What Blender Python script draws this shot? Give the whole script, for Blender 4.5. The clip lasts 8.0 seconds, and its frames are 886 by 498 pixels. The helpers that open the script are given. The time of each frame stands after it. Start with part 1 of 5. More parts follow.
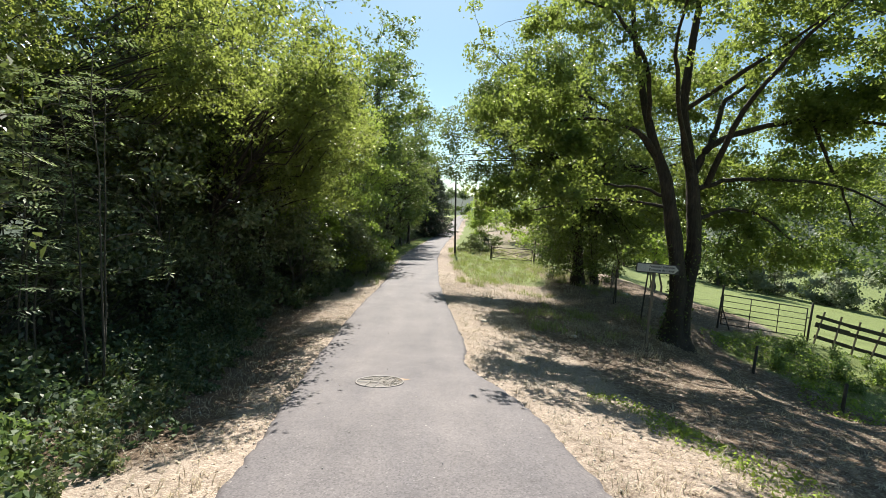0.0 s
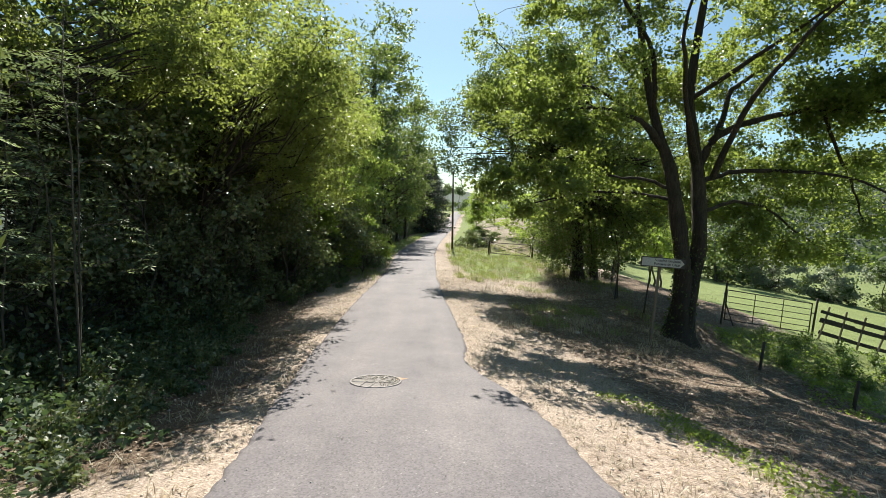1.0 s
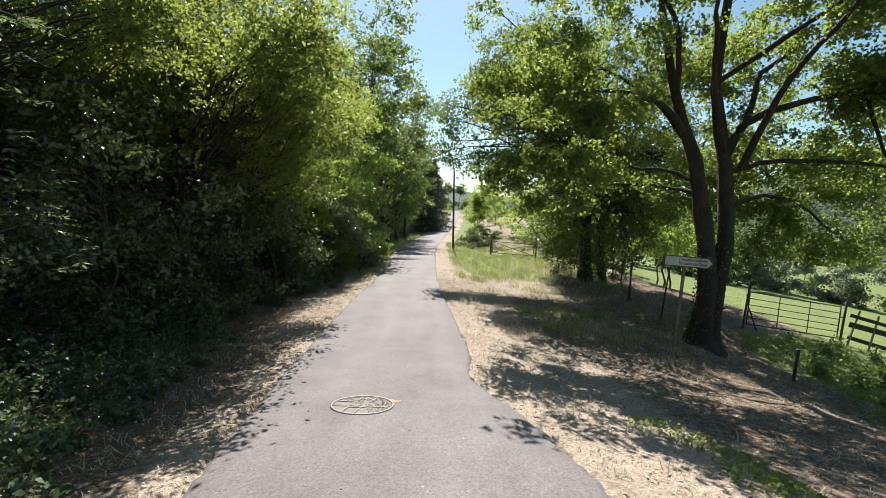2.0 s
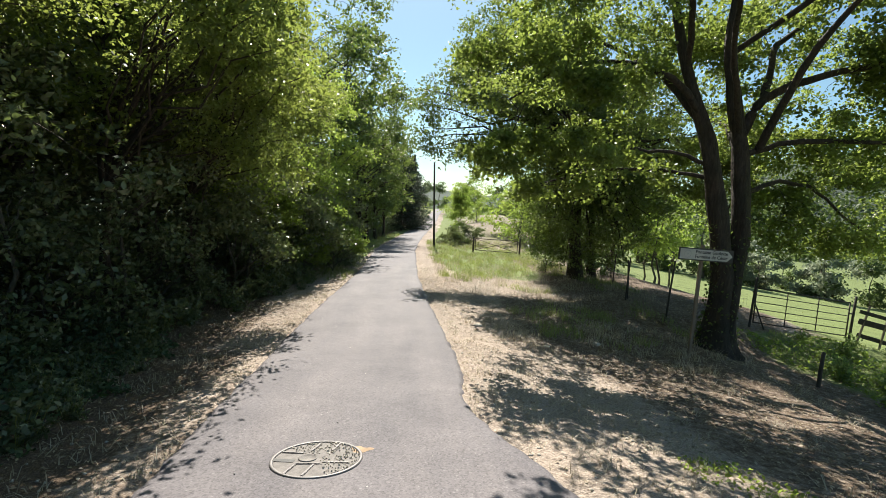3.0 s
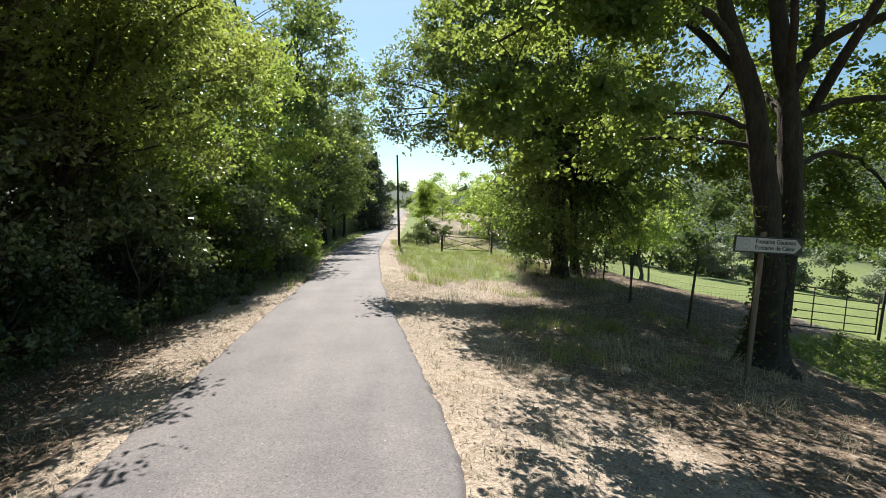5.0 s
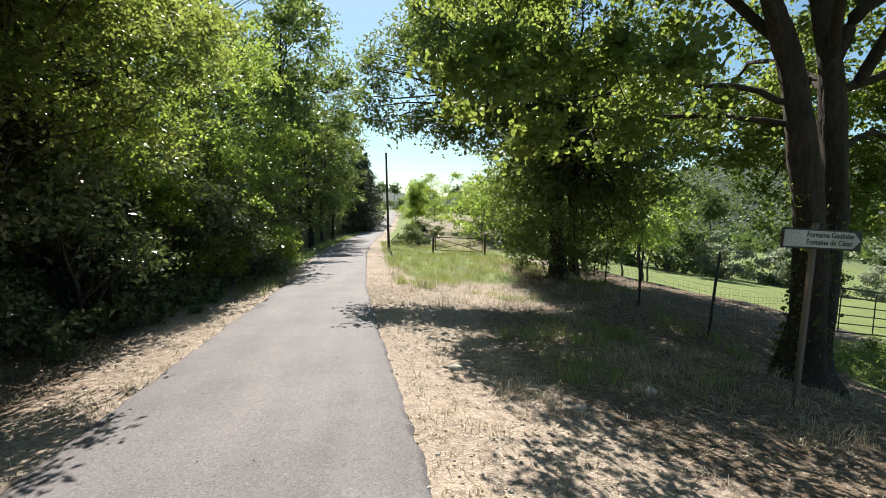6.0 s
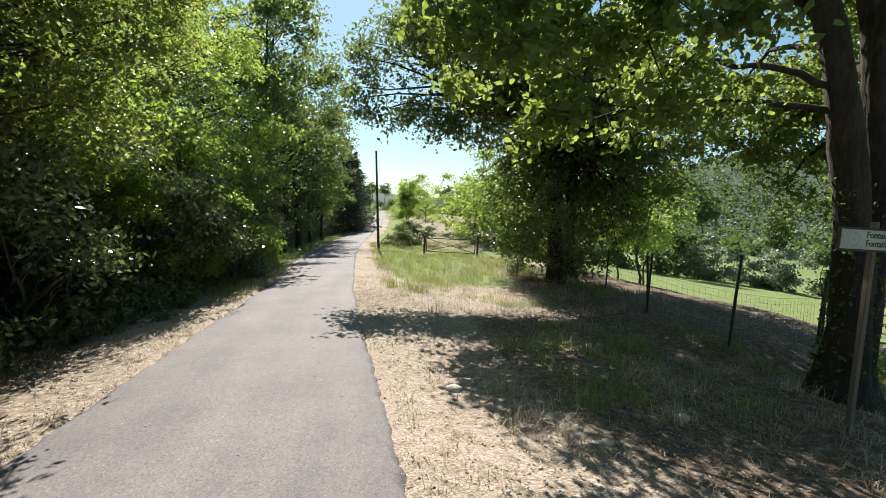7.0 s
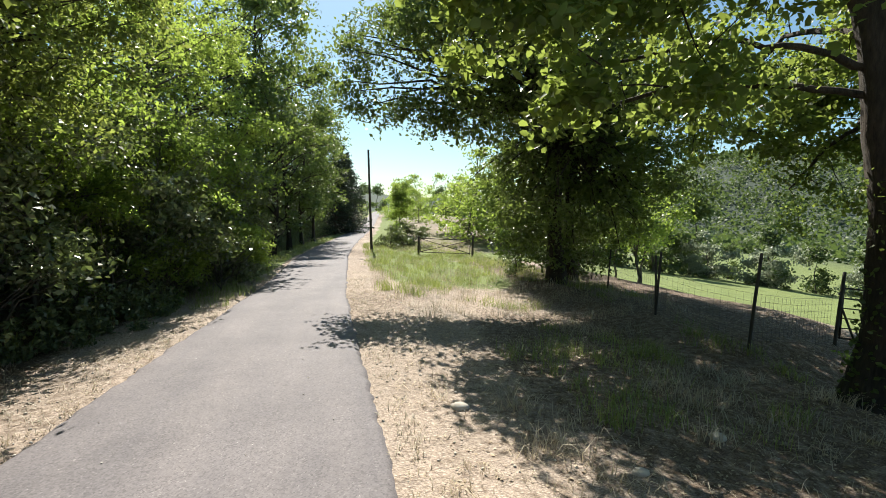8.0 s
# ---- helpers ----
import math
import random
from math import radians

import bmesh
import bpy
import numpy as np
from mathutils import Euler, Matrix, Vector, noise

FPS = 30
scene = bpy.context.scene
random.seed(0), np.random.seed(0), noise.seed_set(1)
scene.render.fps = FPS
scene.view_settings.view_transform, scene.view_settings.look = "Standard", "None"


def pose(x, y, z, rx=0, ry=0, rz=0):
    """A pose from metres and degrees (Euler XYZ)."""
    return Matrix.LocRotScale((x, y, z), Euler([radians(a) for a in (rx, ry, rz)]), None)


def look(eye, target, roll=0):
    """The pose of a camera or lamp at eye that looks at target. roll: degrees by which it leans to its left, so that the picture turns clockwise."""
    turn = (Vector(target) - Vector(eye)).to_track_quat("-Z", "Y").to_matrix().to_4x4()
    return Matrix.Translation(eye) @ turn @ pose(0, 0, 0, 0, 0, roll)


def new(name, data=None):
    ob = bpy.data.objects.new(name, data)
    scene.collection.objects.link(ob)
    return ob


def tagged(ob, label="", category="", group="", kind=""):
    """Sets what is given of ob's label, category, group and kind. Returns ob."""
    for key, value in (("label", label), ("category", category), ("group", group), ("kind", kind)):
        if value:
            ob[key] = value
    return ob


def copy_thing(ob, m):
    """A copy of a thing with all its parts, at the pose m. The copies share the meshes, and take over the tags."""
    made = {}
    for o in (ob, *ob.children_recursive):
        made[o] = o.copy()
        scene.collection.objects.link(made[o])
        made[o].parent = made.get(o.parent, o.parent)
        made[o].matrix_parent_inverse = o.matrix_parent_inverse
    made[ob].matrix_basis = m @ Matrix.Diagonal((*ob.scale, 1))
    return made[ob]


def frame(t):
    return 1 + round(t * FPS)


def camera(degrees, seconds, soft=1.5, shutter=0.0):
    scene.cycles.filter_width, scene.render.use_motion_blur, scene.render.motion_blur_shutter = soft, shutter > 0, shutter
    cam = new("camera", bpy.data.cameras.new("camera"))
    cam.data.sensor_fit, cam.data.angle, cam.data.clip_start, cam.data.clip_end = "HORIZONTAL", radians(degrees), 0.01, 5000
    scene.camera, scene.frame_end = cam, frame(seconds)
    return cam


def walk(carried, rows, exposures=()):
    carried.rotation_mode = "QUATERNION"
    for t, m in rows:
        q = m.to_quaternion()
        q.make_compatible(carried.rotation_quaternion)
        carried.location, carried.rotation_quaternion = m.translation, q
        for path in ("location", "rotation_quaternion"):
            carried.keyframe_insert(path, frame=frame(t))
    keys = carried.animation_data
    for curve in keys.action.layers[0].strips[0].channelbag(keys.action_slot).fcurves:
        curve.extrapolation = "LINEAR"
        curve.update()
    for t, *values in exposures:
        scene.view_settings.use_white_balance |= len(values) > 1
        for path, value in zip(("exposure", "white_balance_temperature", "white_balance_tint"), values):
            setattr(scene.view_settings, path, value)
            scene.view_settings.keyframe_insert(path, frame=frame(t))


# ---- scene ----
cam = camera(87.0, 8.0, soft=0.9)
PATH = [
    (0, (-0.252, 0.183, 2.563), (-0.239, 2.175, 2.383), 3.2),
    (0.5, (-0.279, 0.257, 2.541), (-0.238, 2.249, 2.363), 3.2),
    (1, (-0.29, 0.578, 2.456), (-0.262, 2.568, 2.261), 3.2),
    (1.5, (-0.291, 1.043, 2.404), (-0.283, 3.033, 2.205), 3.1),
    (2.8, (-0.292, 2.907, 2.063), (-0.195, 4.896, 1.875), 3.4),
    (3, (-0.324, 3.18, 2.033), (-0.21, 5.167, 1.838), 3.1),
    (3.5, (-0.339, 3.848, 1.97), (-0.188, 5.833, 1.777), 2.8),
    (4, (-0.312, 4.575, 1.883), (-0.141, 6.558, 1.689), 2.5),
    (4.5, (-0.325, 5.193, 1.818), (-0.097, 7.17, 1.625), 2.2),
    (6, (-0.022, 7.034, 1.579), (0.273, 9.004, 1.399), 1.5),
    (6.5, (0.044, 7.49, 1.531), (0.366, 9.456, 1.352), 1.6),
    (7, (0.035, 7.922, 1.492), (0.371, 9.886, 1.319), 1.9),
    (7.5, (0.02, 8.207, 1.512), (0.396, 10.164, 1.34), 1.5),
    (8, (0.029, 8.509, 1.451), (0.395, 10.468, 1.28), 1.4),
]
walk(cam, [(t, look(eye, target, roll)) for t, eye, target, roll in PATH])

# ---- sky and sun ----
SUN = Vector((-0.03, 0.716, 0.697)).normalized()
world = bpy.data.worlds.new("sky")
scene.world = world
world.use_nodes = True
wn = world.node_tree.nodes
sky = wn.new("ShaderNodeTexSky")
sky.sky_type, sky.sun_disc = "NISHITA", False
sky.sun_elevation, sky.sun_rotation = math.asin(SUN.z), math.atan2(SUN.x, SUN.y)
sky.air_density, sky.dust_density, sky.ozone_density = 1.0, 0.5, 1.0
tint = wn.new("ShaderNodeMix")
tint.data_type, tint.blend_type = "RGBA", "MULTIPLY"
tint.inputs[0].default_value, tint.inputs[7].default_value = 1.0, (1.0, 1.22, 1.19, 1)
world.node_tree.links.new(sky.outputs[0], tint.inputs[6])
world.node_tree.links.new(tint.outputs[2], wn["Background"].inputs[0])
wn["Background"].inputs[1].default_value = 0.053
lamp = bpy.data.lights.new("sun", "SUN")
lamp.energy, lamp.angle, lamp.color = 5.0, radians(0.3), (1.0, 0.95, 0.86)
sun = new("sun", lamp)
sun.matrix_world = Matrix.Translation((0, 20, 40)) @ SUN.to_track_quat("Z", "Y").to_matrix().to_4x4()
scene.view_settings.exposure = 0.97


# ---- materials ----
def node_material(name):
    m = bpy.data.materials.new(name)
    m.use_nodes = True
    return m, m.node_tree.nodes, m.node_tree.links, m.node_tree.nodes["Principled BSDF"]


def noise_node(nodes, links, vector, scale, detail=4.0, rough=0.6):
    n = nodes.new("ShaderNodeTexNoise")
    n.inputs["Scale"].default_value, n.inputs["Detail"].default_value, n.inputs["Roughness"].default_value = scale, detail, rough
    links.new(vector, n.inputs["Vector"])
    return n.outputs["Fac"]


def ramp(nodes, links, fac, stops):
    r = nodes.new("ShaderNodeValToRGB")
    el = r.color_ramp.elements
    while len(el) < len(stops):
        el.new(0.5)
    for e, (p, c) in zip(el, stops):
        e.position, e.color = p, (*c, 1)
    links.new(fac, r.inputs[0])
    return r.outputs[0]


def mixed(nodes, links, fac, a, b, blend="MIX"):
    n = nodes.new("ShaderNodeMix")
    n.data_type, n.blend_type = "RGBA", blend
    for value, slot in ((fac, n.inputs[0]), (a, n.inputs[6]), (b, n.inputs[7])):
        if isinstance(value, (int, float)):
            slot.default_value = value
        elif isinstance(value, tuple):
            slot.default_value = (*value, 1)
        else:
            links.new(value, slot)
    return n.outputs[2]


def bumped(nodes, links, bsdf, height, strength, distance):
    b = nodes.new("ShaderNodeBump")
    b.inputs["Strength"].default_value, b.inputs["Distance"].default_value = strength, distance
    links.new(height, b.inputs["Height"])
    links.new(b.outputs[0], bsdf.inputs["Normal"])


def world_place(nodes):
    return nodes.new("ShaderNodeNewGeometry").outputs["Position"]


def leaf_material(name, dark, light, through_leaf, gloss=0.42, share=0.42):
    """Thin leaves: they reflect, shine and let light through; each leaf has a shade of its own."""
    m, n, l, b = node_material(name)
    geo = n.new("ShaderNodeNewGeometry")
    own = n.new("ShaderNodeObjectInfo")
    mid = tuple((p + q) / 2 for p, q in zip(dark, light))
    col = ramp(n, l, geo.outputs["Random Per Island"], [(0.0, dark), (0.6, mid), (1.0, light)])
    big = noise_node(n, l, geo.outputs["Position"], 0.7, 2.0)
    tone = ramp(n, l, big, [(0.3, (0.72, 0.78, 0.75)), (0.7, (1.25, 1.18, 1.0))])
    col = mixed(n, l, 1.0, col, tone, "MULTIPLY")
    hue = n.new("ShaderNodeHueSaturation")
    math_node = n.new("ShaderNodeMapRange")
    math_node.inputs[3].default_value, math_node.inputs[4].default_value = 0.485, 0.515
    l.new(own.outputs["Random"], math_node.inputs[0])
    l.new(math_node.outputs[0], hue.inputs["Hue"])
    l.new(col, hue.inputs["Color"])
    l.new(hue.outputs[0], b.inputs["Base Color"])
    b.inputs["Roughness"].default_value = gloss
    trans = n.new("ShaderNodeBsdfTranslucent")
    l.new(mixed(n, l, 0.55, hue.outputs[0], through_leaf), trans.inputs["Color"])
    mix = n.new("ShaderNodeMixShader")
    mix.inputs[0].default_value = share
    l.new(b.outputs[0], mix.inputs[1])
    l.new(trans.outputs[0], mix.inputs[2])
    l.new(mix.outputs[0], n["Material Output"].inputs["Surface"])
    return m


def bark_material(name, dark, light):
    m, n, l, b = node_material(name)
    co = n.new("ShaderNodeTexCoord").outputs["Object"]
    mp = n.new("ShaderNodeMapping")
    mp.inputs["Scale"].default_value = (1, 1, 0.22)
    l.new(co, mp.inputs["Vector"])
    ridge = noise_node(n, l, mp.outputs[0], 26, 5.0, 0.65)
    stain = noise_node(n, l, co, 2.2, 3.0)
    col = ramp(n, l, ridge, [(0.3, dark), (0.7, light)])
    l.new(mixed(n, l, 1.0, col, ramp(n, l, stain, [(0.35, (0.7, 0.75, 0.62)), (0.65, (1.15, 1.1, 1.05))]), "MULTIPLY"), b.inputs["Base Color"])
    b.inputs["Roughness"].default_value = 0.9
    bumped(n, l, b, ridge, 0.9, 0.03)
    return m


def worn_material(name, base, other, scale, rough=0.7, metal=0.0, stretch=(1, 1, 1), bump=0.3):
    m, n, l, b = node_material(name)
    co = n.new("ShaderNodeTexCoord").outputs["Object"]
    mp = n.new("ShaderNodeMapping")
    mp.inputs["Scale"].default_value = stretch
    l.new(co, mp.inputs["Vector"])
    fine = noise_node(n, l, mp.outputs[0], scale, 5.0)
    broad = noise_node(n, l, mp.outputs[0], scale * 0.13, 3.0)
    col = mixed(n, l, fine, base, other)
    l.new(mixed(n, l, 1.0, col, ramp(n, l, broad, [(0.3, (0.75, 0.75, 0.75)), (0.7, (1.15, 1.15, 1.15))]), "MULTIPLY"), b.inputs["Base Color"])
    b.inputs["Roughness"].default_value, b.inputs["Metallic"].default_value = rough, metal
    bumped(n, l, b, fine, bump, 0.004)
    return m


def asphalt_material():
    m, n, l, b = node_material("asphalt")
    p = world_place(n)
    chips = n.new("ShaderNodeTexVoronoi")
    chips.inputs["Scale"].default_value = 75
    l.new(p, chips.inputs["Vector"])
    fine = noise_node(n, l, p, 180, 2.0)
    blotch = noise_node(n, l, p, 1.1, 5.0, 0.65)
    mp = n.new("ShaderNodeMapping")
    mp.inputs["Scale"].default_value = (1.3, 0.12, 1)
    l.new(p, mp.inputs["Vector"])
    streak = noise_node(n, l, mp.outputs[0], 1.6, 4.0)
    stone = ramp(n, l, chips.outputs["Color"], [(0.0, (0.085, 0.077, 0.079)), (0.35, (0.135, 0.123, 0.126)), (0.85, (0.18, 0.165, 0.168)), (0.96, (0.24, 0.222, 0.224)), (1.0, (0.5, 0.47, 0.45))])
    col = mixed(n, l, 1.0, stone, ramp(n, l, blotch, [(0.3, (0.82, 0.81, 0.82)), (0.7, (1.16, 1.14, 1.13))]), "MULTIPLY")
    col = mixed(n, l, 1.0, col, ramp(n, l, streak, [(0.3, (0.88, 0.88, 0.9)), (0.7, (1.12, 1.1, 1.08))]), "MULTIPLY")
    l.new(col, b.inputs["Base Color"])
    b.inputs["Roughness"].default_value = 0.82
    bumped(n, l, b, fine, 0.35, 0.004)
    return m


def ground_material():
    """Soil with dead grass, leaf litter and living grass, spread by the sheet's cover attribute."""
    m, n, l, b = node_material("ground_cover")
    p = world_place(n)
    at = n.new("ShaderNodeAttribute")
    at.attribute_name = "cover"
    sep = n.new("ShaderNodeSeparateColor")
    l.new(at.outputs["Color"], sep.inputs[0])
    fine, mid, broad = noise_node(n, l, p, 60, 5.0, 0.7), noise_node(n, l, p, 9, 5.0, 0.65), noise_node(n, l, p, 0.8, 4.0)
    mp = n.new("ShaderNodeMapping")
    mp.inputs["Scale"].default_value = (1, 3.5, 1)
    mp.inputs["Rotation"].default_value = (0, 0, 0.6)
    l.new(p, mp.inputs["Vector"])
    straw_lines = noise_node(n, l, mp.outputs[0], 38, 4.0, 0.7)
    straw = ramp(n, l, straw_lines, [(0.3, (0.085, 0.068, 0.057)), (0.46, (0.29, 0.242, 0.2)), (0.68, (0.62, 0.545, 0.47))])
    litter = ramp(n, l, fine, [(0.28, (0.03, 0.022, 0.016)), (0.52, (0.125, 0.092, 0.066)), (0.72, (0.34, 0.27, 0.2))])
    green = ramp(n, l, fine, [(0.25, (0.065, 0.105, 0.02)), (0.5, (0.165, 0.215, 0.075)), (0.78, (0.28, 0.315, 0.135))])

    def spread(channel, grain, low=0.35, high=0.65):
        add = n.new("ShaderNodeMath")
        add.operation = "ADD"
        l.new(sep.outputs[channel], add.inputs[0])
        l.new(grain, add.inputs[1])
        rng = n.new("ShaderNodeMapRange")
        rng.inputs[1].default_value, rng.inputs[2].default_value = 0.5 + low, 0.5 + high
        l.new(add.outputs[0], rng.inputs[0])
        return rng.outputs[0]
    col = mixed(n, l, spread(1, mid), straw, litter)
    col = mixed(n, l, spread(0, mid), col, green)
    # woods colour, turned bluer to paint haze onto the far hills
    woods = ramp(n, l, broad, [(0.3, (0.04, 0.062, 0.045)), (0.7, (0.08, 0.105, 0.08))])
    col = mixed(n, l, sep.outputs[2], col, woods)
    col = mixed(n, l, 1.0, col, ramp(n, l, broad, [(0.3, (0.82, 0.82, 0.8)), (0.7, (1.15, 1.13, 1.1))]), "MULTIPLY")
    col = mixed(n, l, 1.0, col, (1.03, 0.99, 0.97), "MULTIPLY")
    l.new(col, b.inputs["Base Color"])
    b.inputs["Roughness"].default_value = 0.95
    b.inputs["Specular IOR Level"].default_value = 0.2
    bumped(n, l, b, mid, 0.8, 0.06)
    return m


ASPHALT, GROUND = asphalt_material(), ground_material()
OAK_LEAF = leaf_material("oak_leaf", (0.024, 0.045, 0.011), (0.115, 0.152, 0.045), (0.55, 0.68, 0.13), share=0.54)
FIELD_LEAF = leaf_material("field_leaf", (0.02, 0.04, 0.012), (0.095, 0.14, 0.045), (0.44, 0.58, 0.11), share=0.4)
WOOD_LEAF = leaf_material("woodland_leaf", (0.022, 0.042, 0.013), (0.11, 0.148, 0.055), (0.58, 0.68, 0.13), share=0.54)
HEDGE_LEAF = leaf_material("hedge_leaf", (0.08, 0.098, 0.056), (0.225, 0.255, 0.145), (0.24, 0.34, 0.05), gloss=0.3, share=0.26)
BRIGHT_LEAF = leaf_material("bright_leaf", (0.045, 0.085, 0.02), (0.17, 0.24, 0.055), (0.6, 0.78, 0.13), share=0.58)
SILVER_LEAF = leaf_material("silver_leaf", (0.18, 0.21, 0.15), (0.36, 0.4, 0.31), (0.5, 0.56, 0.38), share=0.5)
FAR_LEAF = leaf_material("far_leaf", (0.045, 0.075, 0.025), (0.12, 0.165, 0.06), (0.24, 0.34, 0.08), share=0.34, gloss=0.6)
NEEDLE = leaf_material("needle", (0.012, 0.026, 0.012), (0.03, 0.055, 0.022), (0.05, 0.09, 0.03), share=0.15)
NETTLE_LEAF = leaf_material("nettle_leaf", (0.06, 0.105, 0.035), (0.2, 0.28, 0.1), (0.4, 0.56, 0.14), gloss=0.6, share=0.35)
# ash leaves far paler than their own green: sun glare put into colour
ASH_LEAF = leaf_material("ash_leaf", (0.16, 0.22, 0.11), (0.4, 0.47, 0.29), (0.42, 0.55, 0.18), gloss=0.32, share=0.3)
BRAMBLE_LEAF = leaf_material("bramble_leaf", (0.032, 0.062, 0.034), (0.125, 0.185, 0.1), (0.22, 0.36, 0.1), gloss=0.55, share=0.26)
DRY_BLADE = leaf_material("dry_blade", (0.3, 0.25, 0.185), (0.62, 0.555, 0.455), (0.5, 0.43, 0.31), gloss=0.6, share=0.3)
GREEN_BLADE = leaf_material("green_blade", (0.145, 0.185, 0.05), (0.38, 0.41, 0.155), (0.42, 0.48, 0.12), gloss=0.5)
DEAD_LEAF = leaf_material("dead_leaf", (0.16, 0.12, 0.085), (0.5, 0.42, 0.32), (0.3, 0.18, 0.08), gloss=0.6, share=0.15)
BARK = bark_material("oak_bark", (0.018, 0.013, 0.009), (0.072, 0.054, 0.04))
GREY_BARK = bark_material("grey_bark", (0.045, 0.04, 0.033), (0.17, 0.15, 0.125))
OLD_WOOD = worn_material("old_wood", (0.16, 0.12, 0.085), (0.30, 0.24, 0.18), 30, 0.85, stretch=(1, 1, 0.15))
DARK_WOOD = worn_material("dark_wood", (0.03, 0.025, 0.02), (0.085, 0.07, 0.055), 30, 0.8, stretch=(1, 1, 0.15))
GATE_STEEL = worn_material("gate_steel", (0.05, 0.045, 0.04), (0.12, 0.09, 0.07), 40, 0.5, 0.6)
WIRE = worn_material("wire", (0.09, 0.09, 0.085), (0.2, 0.19, 0.18), 60, 0.5, 0.7)
SIGN_WHITE = worn_material("sign_white", (0.52, 0.48, 0.415), (0.64, 0.6, 0.53), 14, 0.5, bump=0.1)
SIGN_DARK = worn_material("sign_board", (0.035, 0.03, 0.025), (0.07, 0.055, 0.045), 20, 0.6)
LETTERING = worn_material("lettering", (0.03, 0.03, 0.03), (0.06, 0.055, 0.05), 50, 0.5)
EMBLEM = worn_material("faded_emblem", (0.45, 0.42, 0.37), (0.55, 0.52, 0.47), 50, 0.5)
CAST_IRON = worn_material("cast_iron", (0.12, 0.11, 0.105), (0.3, 0.275, 0.265), 90, 0.55, 0.35)
GRIT = worn_material("grit", (0.13, 0.115, 0.105), (0.34, 0.31, 0.285), 90, 0.95)
SAND = worn_material("sand", (0.3, 0.2, 0.12), (0.5, 0.36, 0.24), 60, 0.95)
STONE = worn_material("pale_stone", (0.4, 0.36, 0.3), (0.62, 0.57, 0.49), 25, 0.9)


# ---- helpers of the build ----
def mesh_of(name, verts, *faces):
    """A mesh from an array of places and arrays of faces, each array with faces of one size."""
    me = bpy.data.meshes.new(name)
    verts = np.asarray(verts, np.float32)
    faces = [np.asarray(f, np.int32) for f in faces if len(f)]
    me.vertices.add(len(verts))
    me.vertices.foreach_set("co", verts.ravel())
    loops = np.concatenate([f.ravel() for f in faces])
    sizes = np.concatenate([np.full(len(f), f.shape[1], np.int32) for f in faces])
    me.loops.add(len(loops))
    me.loops.foreach_set("vertex_index", loops)
    me.polygons.add(len(sizes))
    me.polygons.foreach_set("loop_start", np.concatenate([[0], np.cumsum(sizes)[:-1]]).astype(np.int32))
    me.polygons.foreach_set("loop_total", sizes)
    me.update(calc_edges=True)
    return me


def part(name, data, material, parent, label=""):
    """Links a mesh (or a bmesh) as one object under a thing or a part."""
    if isinstance(data, bmesh.types.BMesh):
        me = bpy.data.meshes.new(name)
        data.to_mesh(me)
        data.free()
        data = me
    if not data.materials:
        data.materials.append(material)
    ob = new(name, data)
    ob.parent = parent
    return tagged(ob, label)


def thing(name, place, label, category, group="", turn=0.0, scale=1.0):
    ob = new(name)
    ob.empty_display_size = 0.2
    ob.matrix_basis = pose(*place, 0, 0, turn) @ Matrix.Scale(scale, 4)
    return tagged(ob, label, category, group)


def smoothed(me):
    me.polygons.foreach_set("use_smooth", np.ones(len(me.polygons), bool))
    return me


def box(bm, size, place, turn=None, bevel=0.0):
    m = Matrix.Translation(place) @ (turn.to_4x4() if turn else Matrix()) @ Matrix.Diagonal((*size, 1))
    made = bmesh.ops.create_cube(bm, size=1, matrix=m)["verts"]
    if bevel:
        edges = {e for v in made for e in v.link_edges}
        bmesh.ops.bevel(bm, geom=list(edges), offset=bevel, segments=2, affect="EDGES")
    return bm


def tubes(paths, sides=6):
    """Round, tapered tubes along paths of (places, radii)."""
    verts, quads, base = [], [], 0
    ang = np.arange(sides) * 2 * np.pi / sides
    for pts, radii in paths:
        pts, radii = np.asarray(pts, float), np.asarray(radii, float)
        d = np.gradient(pts, axis=0)
        d /= np.linalg.norm(d, axis=1)[:, None] + 1e-9
        ref = np.where(np.abs(d[:, 2:3]) > 0.9, [[1.0, 0, 0]], [[0, 0, 1.0]])
        a = np.cross(d, ref)
        a /= np.linalg.norm(a, axis=1)[:, None] + 1e-9
        c = np.cross(d, a)
        ring = pts[:, None] + radii[:, None, None] * (np.cos(ang)[None, :, None] * a[:, None] + np.sin(ang)[None, :, None] * c[:, None])
        verts.append(ring.reshape(-1, 3))
        k, j = np.meshgrid(np.arange(len(pts) - 1), np.arange(sides), indexing="ij")
        k, j = k.ravel(), j.ravel()
        j2 = (j + 1) % sides
        quads.append(base + np.stack([k * sides + j, k * sides + j2, (k + 1) * sides + j2, (k + 1) * sides + j], 1))
        base += len(pts) * sides
    return np.concatenate(verts), np.concatenate(quads)


def bars_mesh(name, ends, sides=6):
    paths = []
    for a, b, r in ends:
        a, b = np.array(a, float), np.array(b, float)
        e = (b - a) / np.linalg.norm(b - a) * 1e-3
        paths.append(([a, a + e, b - e, b], [r * 0.2, r, r, r * 0.2]))
    return mesh_of(name, *tubes(paths, sides))


def curve_path(a, b, n, rng, sag=0.0, wobble=0.05):
    t = np.linspace(0, 1, n)[:, None]
    a, b = np.array(a, float), np.array(b, float)
    size = np.linalg.norm(b - a)
    p = a + (b - a) * t
    p[:, 2] += (sag * size * 4 * t * (1 - t))[:, 0]
    p[1:-1] += rng.normal(0, wobble * size, (n - 2, 3)) * 0.5
    return p


